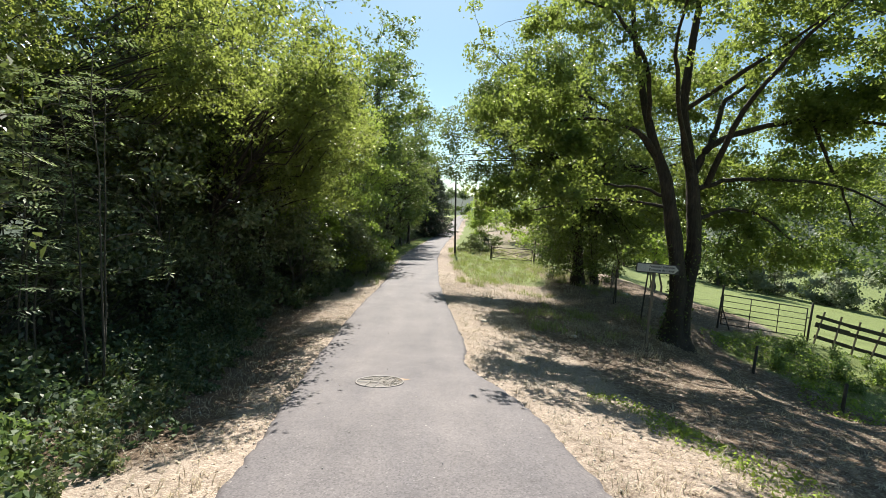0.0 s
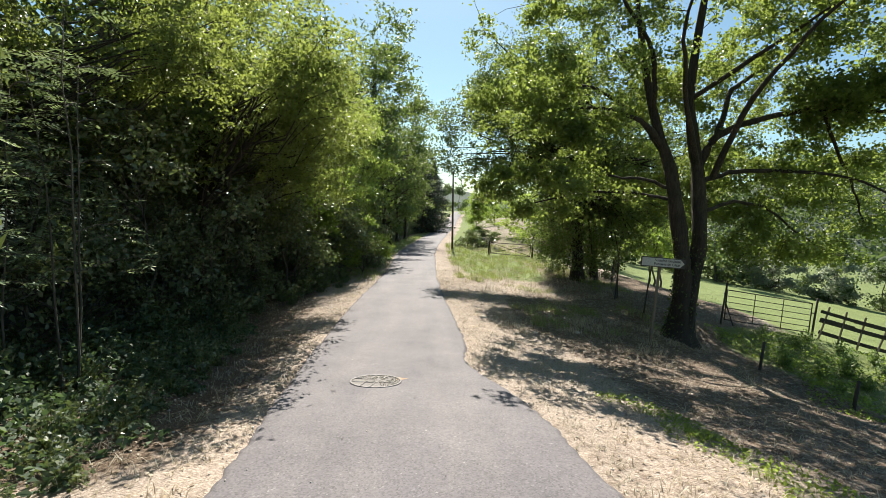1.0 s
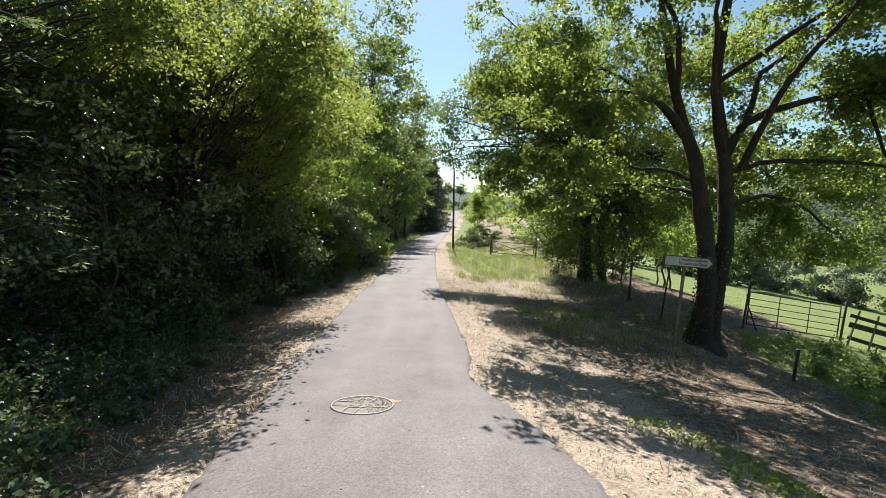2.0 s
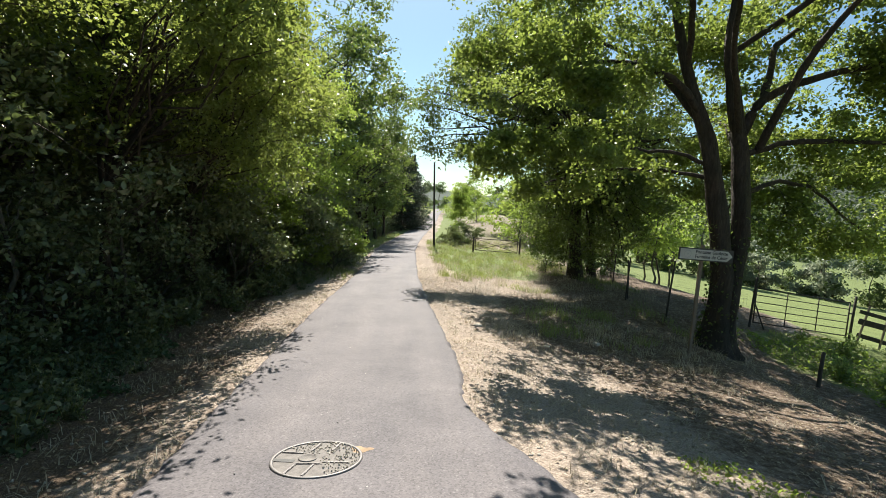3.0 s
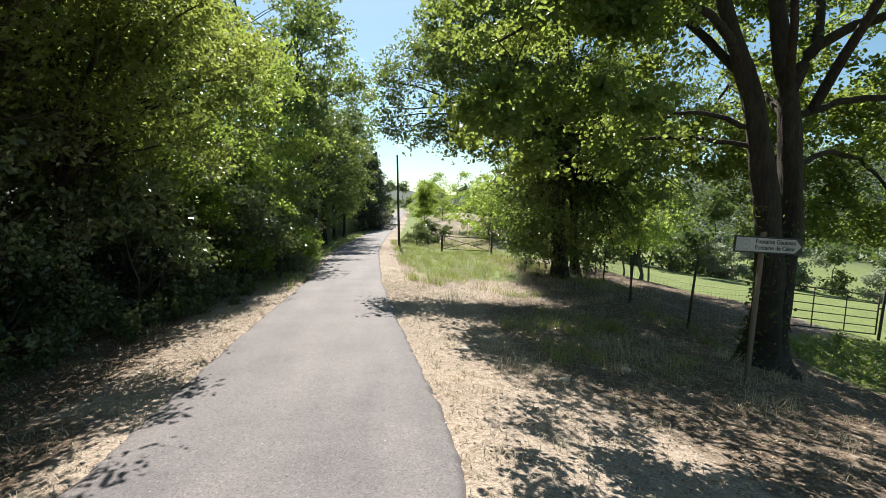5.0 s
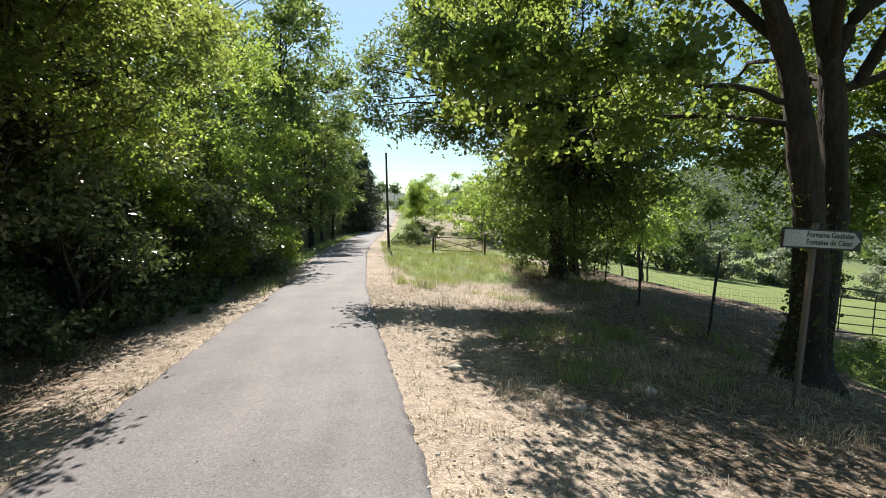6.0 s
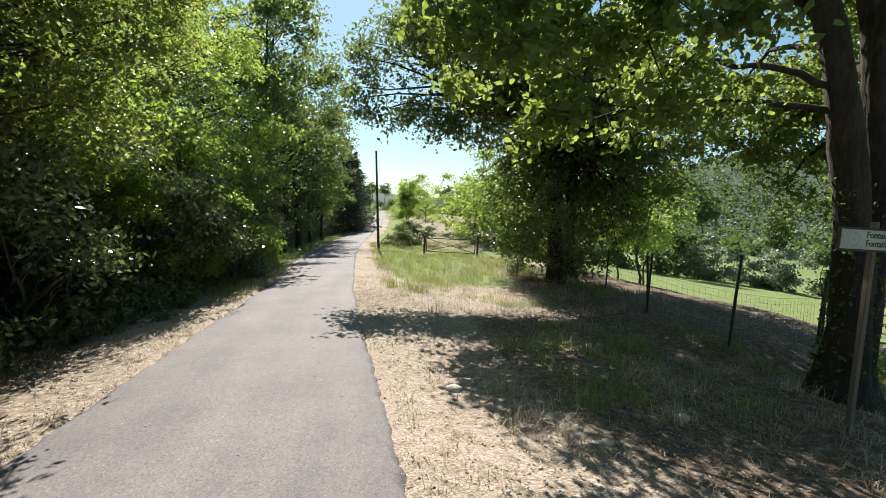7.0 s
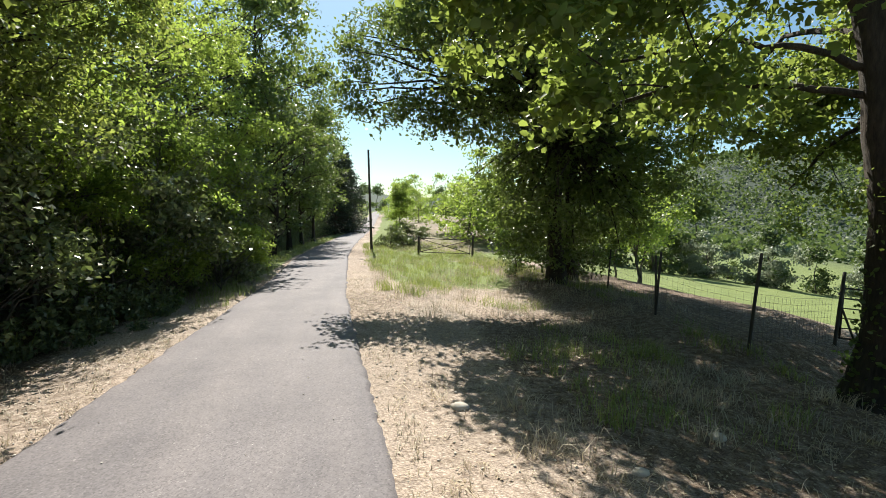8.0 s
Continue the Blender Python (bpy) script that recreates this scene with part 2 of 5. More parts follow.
SMALL = np.array([(0, -0.5, 0), (0.28, 0.02, 0.1), (0, 0.5, -0.06), (-0.28, 0.02, 0.1)])
LOBED = np.array([(0, -0.5, 0), (0.26, -0.2, 0.08), (0.36, 0.22, 0.05), (0, 0.5, -0.1), (-0.36, 0.22, 0.05), (-0.26, -0.2, 0.08)])
LONG = np.array([(0, -0.5, 0), (0.13, 0.0, 0.04), (0, 0.5, -0.1), (-0.13, 0.0, 0.04)])


def leaves(places, size, rng, shape=SMALL, up=0.7, spread=0.35, lead=None):
    """One small folded blade of a leaf at each place, turned at random but mostly level."""
    n = len(places)
    nor = rng.normal(0, 1, (n, 3))
    nor /= np.linalg.norm(nor, axis=1)[:, None]
    nor += (0, 0, up) if lead is None else lead
    nor /= np.linalg.norm(nor, axis=1)[:, None]
    tan = np.cross(nor, rng.normal(0, 1, (n, 3)))
    tan /= np.linalg.norm(tan, axis=1)[:, None] + 1e-9
    side = np.cross(tan, nor)
    s = size * (1 + rng.uniform(-spread, spread, n))
    v = places[:, None] + s[:, None, None] * (shape[None, :, 0:1] * side[:, None] + shape[None, :, 1:2] * tan[:, None] + shape[None, :, 2:3] * nor[:, None])
    k = len(shape)
    idx = np.arange(n)[:, None] * k
    if k == 4:
        return v.reshape(-1, 3), [idx + np.array([[0, 1, 2, 3]])]
    return v.reshape(-1, 3), [np.concatenate([idx + np.array([[0, 1, 2, 3]]), idx + np.array([[0, 3, 4, 5]])])]


def crown_mesh(name, centres, radii, per, size, rng, shape=SMALL, flat=0.3):
    """Leaves in sprays: each clump is a tilted, uneven disc of leaves that face much the same way."""
    m = len(centres)
    tilt = rng.normal(0, 0.45, (m, 3))
    tilt[:, 2] = 1.0
    tilt /= np.linalg.norm(tilt, axis=1)[:, None]
    k = np.maximum(4, (per * rng.uniform(0.6, 1.4, m) * (radii / radii.mean()) ** 1.6).astype(int))
    at = np.repeat(np.arange(m), k)
    off = rng.normal(0, 1, (len(at), 3))
    off *= (rng.uniform(0, 1, len(at)) ** 0.45 / (np.linalg.norm(off, axis=1) + 1e-9))[:, None]
    off *= radii[at][:, None] * (1 + 0.35 * np.sin(3 * np.arctan2(off[:, 1], off[:, 0]) + at))[:, None]
    up = (off * tilt[at]).sum(1)
    off -= tilt[at] * (up * (1 - flat))[:, None]
    off[:, 2] -= 0.22 * (off[:, 0] ** 2 + off[:, 1] ** 2) / radii[at]
    v, f = leaves(centres[at] + off, size, rng, shape, lead=tilt[at] * 0.75)
    return mesh_of(name, v, *f)


def crown_places(rng, count, centre, half, lumps=0.28, inner=0.45, bough=9):
    """Places for leaf clumps, gathered in boughs with gaps between, in an uneven round crown."""
    n = max(5, count // bough)
    d = rng.normal(0, 1, (n, 3))
    d /= np.linalg.norm(d, axis=1)[:, None]
    w = rng.normal(0, 1, (7, 3))
    ph = rng.uniform(0, 6.28, 7)
    lump = np.sin(d @ w.T * 2.2 + ph).mean(1)
    r = (inner + (1 - inner) * rng.uniform(0, 1, n) ** 0.6) * (1 + lumps * 1.6 * lump)
    half = np.array(half)
    boughs = d * r[:, None] * half
    at = rng.integers(0, n, count)
    size = rng.uniform(0.10, 0.19, n)
    out = boughs[at] + rng.normal(0, 1, (count, 3)) * size[at][:, None] * half * (1, 1, 0.55)
    return np.array(centre) + out


def twigs(stack, centres, rng, wobble=0.07):
    """Twigs that grow to the clumps one from another, nearest first."""
    made = []
    order = np.argsort(np.linalg.norm(stack[None] - centres[:, None], axis=2).min(1))
    for c in centres[order]:
        gap = np.linalg.norm(stack - c, axis=1)
        k = int(np.argmin(gap))
        p = curve_path(stack[k], c, 4, rng, 0.05, wobble)
        made.append((p, np.linspace(0.006 + 0.005 * min(gap[k], 1.5), 0.0025, 4)))
        stack = np.concatenate([stack, p[1:]])
    return made


def tree_limbs(rng, centres, top, trunk_r, low, wobble=0.06):
    """A trunk with limbs that reach the leaf clumps, and twigs that branch off from the limbs."""
    n = 9
    spine = np.stack([np.cumsum(np.r_[0, rng.normal(0, 0.018 * top, n - 1)]), np.cumsum(np.r_[0, rng.normal(0, 0.018 * top, n - 1)]), np.linspace(-0.25, top, n)], 1)
    rad = trunk_r * (1 - np.linspace(0, 1, n) ** 0.9 * 0.9)
    rad[0] *= 1.45
    paths = [(spine, rad)]
    order = rng.permutation(len(centres))
    limbs = []
    for i in order[: max(8, len(centres) // 6)]:
        c = centres[i]
        reach = np.hypot(c[0], c[1])
        z = np.clip(c[2] - 0.55 * reach - 0.3, low, top * 0.95)
        a = np.array([np.interp(z, spine[:, 2], spine[:, k]) for k in range(3)])
        r0 = np.interp(z, spine[:, 2], rad) * 0.5
        p = curve_path(a, c, 6, rng, 0.07, wobble)
        limbs.append(p)
        paths.append((p, np.linspace(max(r0, 0.018), 0.008, 6)))
    stack = np.concatenate(limbs)
    return paths + twigs(stack, centres[order[max(8, len(centres) // 6):]], rng, wobble)


def grown_tree(name, seed, height, bare, half, clumps, per, leaf, clump_r, trunk_r, leaf_mat, bark, label, category="tree", shape=SMALL, flat=0.3, inner=0.45, low=None, shift=(0, 0), sides=6, keep=None, extra=None):
    """A tree as an Empty at its foot with a trunk and a crown."""
    rng = np.random.default_rng(seed)
    mid = (bare + height) / 2
    centres = crown_places(rng, clumps, (*shift, mid), (half, half, (height - bare) / 2), inner=inner)
    if extra is not None:
        centres = np.concatenate([centres, extra])
    centres = centres[centres[:, 2] > 0.15]
    if keep is not None:
        centres = centres[keep(centres)]
    radii = clump_r * rng.uniform(0.6, 1.35, len(centres))
    root = thing(name, (0, 0, 0), label, category)
    v, q = tubes(tree_limbs(rng, centres, height * 0.86, trunk_r, bare * 0.8 if low is None else low), sides)
    part("trunk", smoothed(mesh_of("trunk", v, q)), bark, root)
    part("crown", crown_mesh("crown", centres, radii, per, leaf, rng, shape, flat), leaf_mat, root)
    return root


def planted(first, spots, rng, keep=True):
    """Copies of a grown plant at (x, y, scale), the first of them in the original's place."""
    for k, (x, y, s) in enumerate(spots):
        m = pose(x, y, ground_z(x, y) - 0.05, 0, 0, rng.uniform(0, 360)) @ Matrix.Scale(s, 4)
        if k == 0:
            first.matrix_basis = m
        else:
            copy_thing(first, m)


# ---- the lie of the land ----
ROAD_Y = [-60, -30, -10, 0, 3, 4.75, 6.5, 8.6, 10.5, 13, 16, 19, 24, 31, 42, 58, 80, 105, 120, 132, 145, 170, 260]
ROAD_Z = [7.5, 4.6, 2.25, .95, .6, .33, .03, -.22, -.40, -.55, -.65, -.73, -.93, -1.12, -1.4, -1.85, -2.1, -1.9, -1.1, .05, .5, -.3, -6]
LINE_Y = [-60, -10, 0, 4.5, 6.3, 8.6, 10, 13, 18, 24, 33, 42, 58, 81, 118, 130, 160, 260]
LINE_X = [0.3, 0.1, -.15, -.55, -.78, -1.0, -1.03, -1.17, -1.37, -1.53, -1.72, -1.5, -.76, .8, 3.4, 5.0, 9.8, 30]
HALF = 1.3


def eased(a, b, x):
    t = np.clip((np.asarray(x, float) - a) / (b - a), 0, 1)
    return t * t * (3 - 2 * t)


def along(y, ys, vs):
    """Values along the lane, rounded off between the knots."""
    y = np.asarray(y, float)
    w = 0.3 + 0.04 * np.abs(y)
    return (np.interp(y - w, ys, vs) + 2 * np.interp(y, ys, vs) + np.interp(y + w, ys, vs)) / 4


def ripple(x, y):
    return 0.012 * np.sin(2.1 * x + 0.7 * y) + 0.012 * np.sin(1.3 * y - 1.7 * x + 2) + 0.008 * np.sin(4.3 * x + 3.1 * y) + 0.006 * np.sin(7.7 * y - 5.2 * x)


def base_z(x, y):
    x, y = np.asarray(x, float), np.asarray(y, float)
    d = x - along(y, LINE_Y, LINE_X)
    left, right = np.clip(-d - HALF, 0, None), np.clip(d - HALF, 0, None)
    s = 0.085 - 0.04 * eased(10, 13.5, y)
    z = along(y, ROAD_Y, ROAD_Z) + 0.03 * np.clip(d, -HALF, HALF) - 0.10 * np.clip(left, 0, 2.5) + 0.12 * np.clip(left - 3.2, 0, 30)
    z = z - s * np.clip(right, 0, 7) - 0.07 * np.clip(right - 7, 0, 5)
    far = np.clip(right - 11.5, 0, None)
    z = z - 0.11 * np.clip(right - 12.2, 0, 6)
    # a shoulder of level ground along the wire fence before the meadow falls away
    z = z + 0.2 * eased(16.8, 20.5, y) * eased(6.5, 10.5, right) * (1 - eased(13.0, 17.5, right)) * (1 - eased(45, 60, y))
    z = z - 0.10 * np.clip(far, 0, 260) * (1 - 0.3 * eased(60, 260, far))
    # a low swell of ground from the oak to the group of field trees
    z = z + 0.24 * eased(5.8, 7.6, d) * (1 - eased(8.6, 10.4, d)) * eased(13.8, 15.4, y) * (1 - eased(28, 36, y))
    # a hollow below the oak
    z = z - 0.45 * eased(6.6, 9.4, d) * (1 - eased(13, 18, d)) * eased(5.5, 9.5, y) * (1 - eased(13.2, 15.6, y))
    # the dry field beyond the gate rises away from the lane
    z = z + eased(39, 62, y) * (1 - eased(95, 130, y)) * eased(2.5, 6.0, d) * (1 - eased(14, 26, d)) * (1.3 + 0.2 * np.clip(d - 5, 0, 10))
    # wooded hillside across the valley, and hills on the horizon
    dist, az = np.hypot(x, y), np.degrees(np.arctan2(x, np.maximum(y, -1e6)))
    hill = 92 * eased(240, 620, dist) * eased(17, 42, az) * (1 - eased(110, 150, az))
    hill = hill + (46 + 10 * np.sin(az * 0.21) + 6 * np.sin(az * 0.6 + 1)) * eased(700, 1500, dist)
    return z + hill


def ground_z(x, y):
    d = np.asarray(x, float) - along(y, LINE_Y, LINE_X)
    return base_z(x, y) + ripple(x, y) * eased(1.2, 2.2, np.abs(d))


def road_left(y):
    """How far the asphalt reaches to the left of the lane's line."""
    return along(y, [-10, 3.3, 6.4, 9, 11, 13, 16, 18, 22, 30], [1.2, 1.23, 1.3, 1.37, 1.45, 1.46, 1.34, 1.22, 1.08, 1.25])


def road_right(y):
    """The asphalt widens to the right where a track turns off."""
    y = np.asarray(y, float)
    return np.interp(y, [-3, 2.2, 3.4, 4.3, 5, 6.1, 6.7, 7.2, 7.7, 8.3, 9.1, 10.4, 13, 16, 20, 28], [3.0, 1.75, 1.52, 1.52, 1.58, 1.58, 1.48, 1.34, 1.22, 1.23, 1.36, 1.42, 1.37, 1.34, 1.21, 1.3])


def steps(edges, first):
    """Coordinates that go out from a finely divided stretch with growing steps."""
    a, b = edges
    mid = np.arange(a, b + 1e-6, first)
    up, s = [], first
    while (up[-1] if up else b) < 3500:
        s *= 1.09
        up.append((up[-1] if up else b) + s)
    up = np.array(up)
    return np.concatenate([(a - (up - b))[::-1], mid, up])


gx, gy = steps((-7.0, 16.0), 0.25), steps((-4.0, 34.0), 0.25)
X, Y = np.meshgrid(gx, gy, indexing="xy")
D = X - along(Y, LINE_Y, LINE_X)
Z = ground_z(X, Y)
under = (D > -road_left(Y) + 0.06) & (D < road_right(Y) - 0.06) & (Y < 255) & (Y > -58)
Z = np.where(under, Z - 0.10, Z)
nx, ny = len(gx), len(gy)
I, J = np.meshgrid(np.arange(nx - 1), np.arange(ny - 1), indexing="xy")
I, J = I.ravel(), J.ravel()
quads = np.stack([J * nx + I, J * nx + I + 1, (J + 1) * nx + I + 1, (J + 1) * nx + I], 1)
me = smoothed(mesh_of("ground", np.stack([X, Y, Z], -1).reshape(-1, 3), quads))


def cover(x, y):
    """Shares of living grass, of leaf litter and of dark woods colour on the ground."""
    d = x - along(y, LINE_Y, LINE_X)
    wob = 0.5 * np.sin(0.9 * x + 0.4 * y) + 0.5 * np.sin(0.7 * y - 1.1 * x + 1.0)
    forest = eased(2.6, 4.0, -d + 0.3 * wob)
    edge = np.interp(y, [14, 16.5, 19, 25, 39, 60], [10.8, 12.6, 14.6, 15.0, 15.0, 16.0])
    field = eased(38, 42, y) * (1 - eased(95, 110, y)) * eased(4.0, 5.5, d + 0.6 * wob) * (1 - eased(13, 16, d))
    meadow = eased(-1.2, 1.2, d - edge + 0.8 * wob) * (1 - field)
    verge_far = eased(20, 25, y + wob) * eased(1.9, 3.0, d + 0.3 * wob) * (1 - eased(6, 8, d) * (1 - eased(33, 36, y)) ) * (1 - 0.9 * field)
    left_far = eased(22, 30, y) * eased(1.2, 1.8, -d) * (1 - forest)
    bank = 0.4 * (1 - eased(0.15, 0.5, np.abs(d - road_right(y) - 1.8 + 0.2 * wob))) * (1 - eased(6.8, 7.6, y)) + 0.6 * eased(9.4, 10.6, d + 0.4 * wob) * (1 - eased(15, 16, y)) * eased(9, 11, y)
    green = np.clip(meadow + verge_far + left_far + bank + (0.3 + 0.12 * wob) * field, 0, 1)
    distant = eased(105, 150, np.hypot(x, y)) * eased(0.5, 4, np.abs(d))
    # left of the lane the dark woods colour stands in for tree shade
    woods_tone = np.maximum(eased(170, 260, np.hypot(x, y)), eased(6.0, 8.0, -d))
    green = np.maximum(green, distant * 0.9)
    track = eased(2.4, 4.0, d + 0.5 * wob) * (1 - eased(17, 21, y) * (1 - eased(5, 7, d))) * (1 - eased(30, 36, y)) * (1 - eased(-1, 1, d - edge)) * 0.6
    track = np.maximum(track, 0.36 + 0.13 * wob)
    track = np.maximum(track * (1 - field), (0.5 + 0.1 * wob) * field)
    # litter of the left verge, its share raised to paint in missing shade
    track = np.maximum(track, 0.8 * eased(0.3, 0.8, -d - HALF + 0.2 * wob) * (1 - eased(10.0, 12, y)) * eased(2.8, 4.2, y + 0.5 * wob))
    litter = np.clip(forest + track, 0, 1)
    return green, litter, woods_tone


g, lit, woods_tone = cover(X, Y)
att = me.attributes.new("cover", "FLOAT_COLOR", "POINT")
att.data.foreach_set("color", np.stack([g, lit, woods_tone, 0 * g + 1], -1).astype(np.float32).ravel())
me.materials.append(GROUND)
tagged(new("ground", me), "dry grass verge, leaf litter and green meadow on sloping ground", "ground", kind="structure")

# the lane: a skin of asphalt with ragged edges
rng = np.random.default_rng(5)
ry = np.concatenate([np.arange(-58, -2, 1.0), np.arange(-2, 40, 0.07), np.arange(40, 250, 1.0)])
cross = np.array([-1.04, -1.0, -0.96, -0.75, -0.5, -0.25, 0, 0.25, 0.5, 0.75, 0.96, 1.0, 1.04])
def rag(k):
    slow = np.convolve(rng.normal(0, 1, len(ry) + 40), np.ones(21) / 21, "same")[20:-20] * 1.4
    quick = np.convolve(rng.normal(0, 1, len(ry) + 4), np.ones(2) / 2, "same")[2:-2] * 0.45
    return (slow + quick) * k


el, er = road_left(ry) + rag(0.035), road_right(ry) + rag(0.04)
W = np.where(cross[None] < 0, el[:, None], er[:, None]) * cross[None]
RX = along(ry, LINE_Y, LINE_X)[:, None] + W
RYY = np.repeat(ry[:, None], len(cross), 1)
RZZ = base_z(RX, RYY) + np.where(np.abs(cross) > 1.0, -0.09, np.where(np.abs(cross) == 1.0, 0.012, 0.028))[None]
nc = len(cross)
I, J = np.meshgrid(np.arange(nc - 1), np.arange(len(ry) - 1), indexing="xy")
I, J = I.ravel(), J.ravel()
quads = np.stack([J * nc + I, J * nc + I + 1, (J + 1) * nc + I + 1, (J + 1) * nc + I], 1)
me = smoothed(mesh_of("road", np.stack([RX, RYY, RZZ], -1).reshape(-1, 3), quads))
me.materials.append(ASPHALT)
tagged(new("road", me), "narrow country lane of worn pale grey asphalt", "road", kind="structure")


def road_z(x, y):
    return float(base_z(x, y)) + 0.028


# ---- the oak beside the sign ----
def gnarled_stem(pts, radii, rng, rings=90, sides=20):
    """A stem with ridged, uneven bark and roots that flare at its foot."""
    t = np.linspace(0, 1, len(pts))
    f = np.linspace(0, 1, rings)
    p = np.stack([np.interp(f, t, np.array(pts, float)[:, k]) for k in range(3)], 1)
    for _ in range(6):
        p[1:-1] = (p[:-2] + 2 * p[1:-1] + p[2:]) / 4
    r = np.interp(f, t, radii)
    ang = np.arange(sides) * 2 * np.pi / sides
    ph = rng.uniform(0, 6.28, 6)
    z, a = p[:, 2:3], ang[None]
    knots = 0.07 * np.sin(3 * a + 1.3 * z + ph[0]) + 0.05 * np.sin(5 * a - 2.1 * z + ph[1]) + 0.05 * np.sin(2 * a + 4.3 * z + ph[2]) + 0.05 * np.where(np.arange(sides) % 2, 1, -1)[None] * np.sin(3.1 * z + 2 * a + ph[3])
    flare = 0.45 * np.exp(-np.clip(z, 0, 9) / 0.22) * (1 + 0.5 * np.sin(4 * a + ph[4]))
    size = r[:, None] * (1 + knots + flare + rng.normal(0, 0.02, (rings, sides)))
    ring = p[:, None] + np.stack([size * np.cos(a), size * np.sin(a), 0 * size], -1)
    k, j = np.meshgrid(np.arange(rings - 1), np.arange(sides), indexing="ij")
    k, j = k.ravel(), j.ravel()
    j2 = (j + 1) % sides
    return ring.reshape(-1, 3), np.stack([k * sides + j, k * sides + j2, (k + 1) * sides + j2, (k + 1) * sides + j], 1)


def oak_by_the_sign():
    rng = np.random.default_rng(11)
    x0, y0 = 6.46, 13.05
    z0 = float(ground_z(x0, y0))
    root = thing("oak_tree", (x0, y0, z0 - 0.05), "tall oak with two dark rough-barked stems and a wide leafy crown", "tree", scale=1.065)
    # stems and main limbs, from the foot of the tree
    stem_left = [(-0.1, 0, -0.1), (0.0, 0, 0.9), (0.0, 0, 1.6), (-0.13, 0, 2.3), (-0.38, 0.0, 3.4), (-0.6, 0.02, 4.4), (-0.93, 0.08, 5.2), (-1.25, 0.2, 6.2), (-1.6, 0.4, 8.0), (-1.8, 0.5, 9.8)]
    stem_right = [(0.08, 0.05, -0.1), (0.17, 0.08, 0.9), (0.28, 0.1, 1.7), (0.36, 0.1, 2.5), (0.26, 0.12, 3.45), (0.14, 0.15, 4.4), (-0.06, 0.2, 5.3), (-0.26, 0.2, 6.2), (-0.2, 0.1, 8.4), (0.0, 0, 10.6)]
    paths = [(stem_left, [0.29, 0.235, 0.205, 0.19, 0.175, 0.15, 0.12, 0.095, 0.065, 0.02]), (stem_right, [0.30, 0.225, 0.19, 0.175, 0.165, 0.15, 0.13, 0.11, 0.08, 0.02])]
    limbs = [
        ([(0.14, 0.1, 4.5), (0.45, 0.05, 5.2), (0.95, -0.1, 5.6), (2.0, -0.5, 5.85), (3.6, -1.4, 5.8), (4.9, -1.8, 5.3)], 0.115),
        ([(-0.75, 0.05, 4.9), (-1.1, 0.0, 5.2), (-1.5, -0.05, 5.45), (-2.5, -0.1, 5.8), (-3.6, 0, 5.6), (-4.8, 0.2, 5.0)], 0.085),
        ([(0.2, 0.1, 4.1), (0.95, -0.1, 4.4), (1.85, -0.4, 4.5), (3.2, -0.9, 4.3), (4.4, -1.4, 3.6)], 0.07),
        ([(-0.5, 0, 3.9), (-1.0, 0.1, 4.15), (-2.1, 0.3, 4.2), (-3.4, 0.7, 3.9)], 0.05),
        ([(-0.45, 0, 3.6), (-1.3, 0.4, 3.8), (-2.6, 0.9, 3.75), (-3.9, 1.5, 3.3)], 0.045),
        ([(-0.1, 0, 4.4), (-0.8, -0.9, 5.8), (-1.7, -2.4, 7.0), (-2.4, -4.2, 7.5)], 0.07),
        ([(0.35, 0.1, 4.4), (0.5, -1.0, 6.0), (0.9, -2.3, 7.3), (1.4, -3.4, 8.0)], 0.08),
        ([(0.3, 0.1, 5.4), (1.2, 0.8, 6.6), (2.4, 1.4, 7.5), (3.4, 1.8, 8.0)], 0.08),
        ([(-0.4, 0, 4.8), (-1.2, 1.0, 6.0), (-2.2, 2.0, 6.8), (-3.2, 2.8, 7.0)], 0.08),
        ([(0.3, 0.2, 4.2), (0.6, 1.4, 5.0), (1.2, 2.8, 5.4), (1.8, 4.0, 5.2)], 0.07),
        ([(-0.7, 0.1, 5.9), (-1.6, -0.7, 7.0), (-2.6, -1.3, 7.8), (-3.4, -1.6, 8.0)], 0.07),
        ([(0.2, 0.1, 6.2), (1.2, -0.8, 7.4), (2.4, -1.4, 8.2)], 0.07),
        ([(0.4, 0.1, 3.3), (1.3, 0.5, 3.7), (2.5, 0.9, 3.6), (3.8, 1.2, 3.0), (4.8, 1.4, 2.5)], 0.055),
        ([(0.4, 0.1, 3.5), (1.0, 1.2, 3.8), (1.7, 2.4, 3.5), (2.3, 3.5, 2.9)], 0.05),
        ([(2.2, -0.9, 5.85), (3.1, -0.4, 5.2), (4.0, 0.0, 4.2), (4.6, 0.2, 3.2)], 0.05),
    ]
    open_side = lambda c: (np.abs(c[:, 0] + 0.3) < 1.7) & (c[:, 1] < 0.3) & (c[:, 1] > -3.7) & (c[:, 2] < 6.6)
    grown = np.concatenate([np.stack([np.interp(np.linspace(0.2, 1, 60), np.linspace(0, 1, len(p)), np.array(p)[:, k]) for k in range(3)], 1) for p, _ in paths])
    for pts, r in limbs:
        p = np.array(pts)
        p[1:] += rng.normal(0, 0.05, p[1:].shape)
        p[0] = grown[np.argmin(np.linalg.norm(grown - p[0], axis=1))]
        f = np.linspace(0, 1, 4 * len(p))
        p = np.stack([np.interp(f, np.linspace(0, 1, len(p)), p[:, k]) for k in range(3)], 1)
        p[1:-1] = (p[:-2] + 2 * p[1:-1] + p[2:]) / 4 + rng.normal(0, 0.012, p[1:-1].shape)
        grown = np.concatenate([grown, p[2:]])
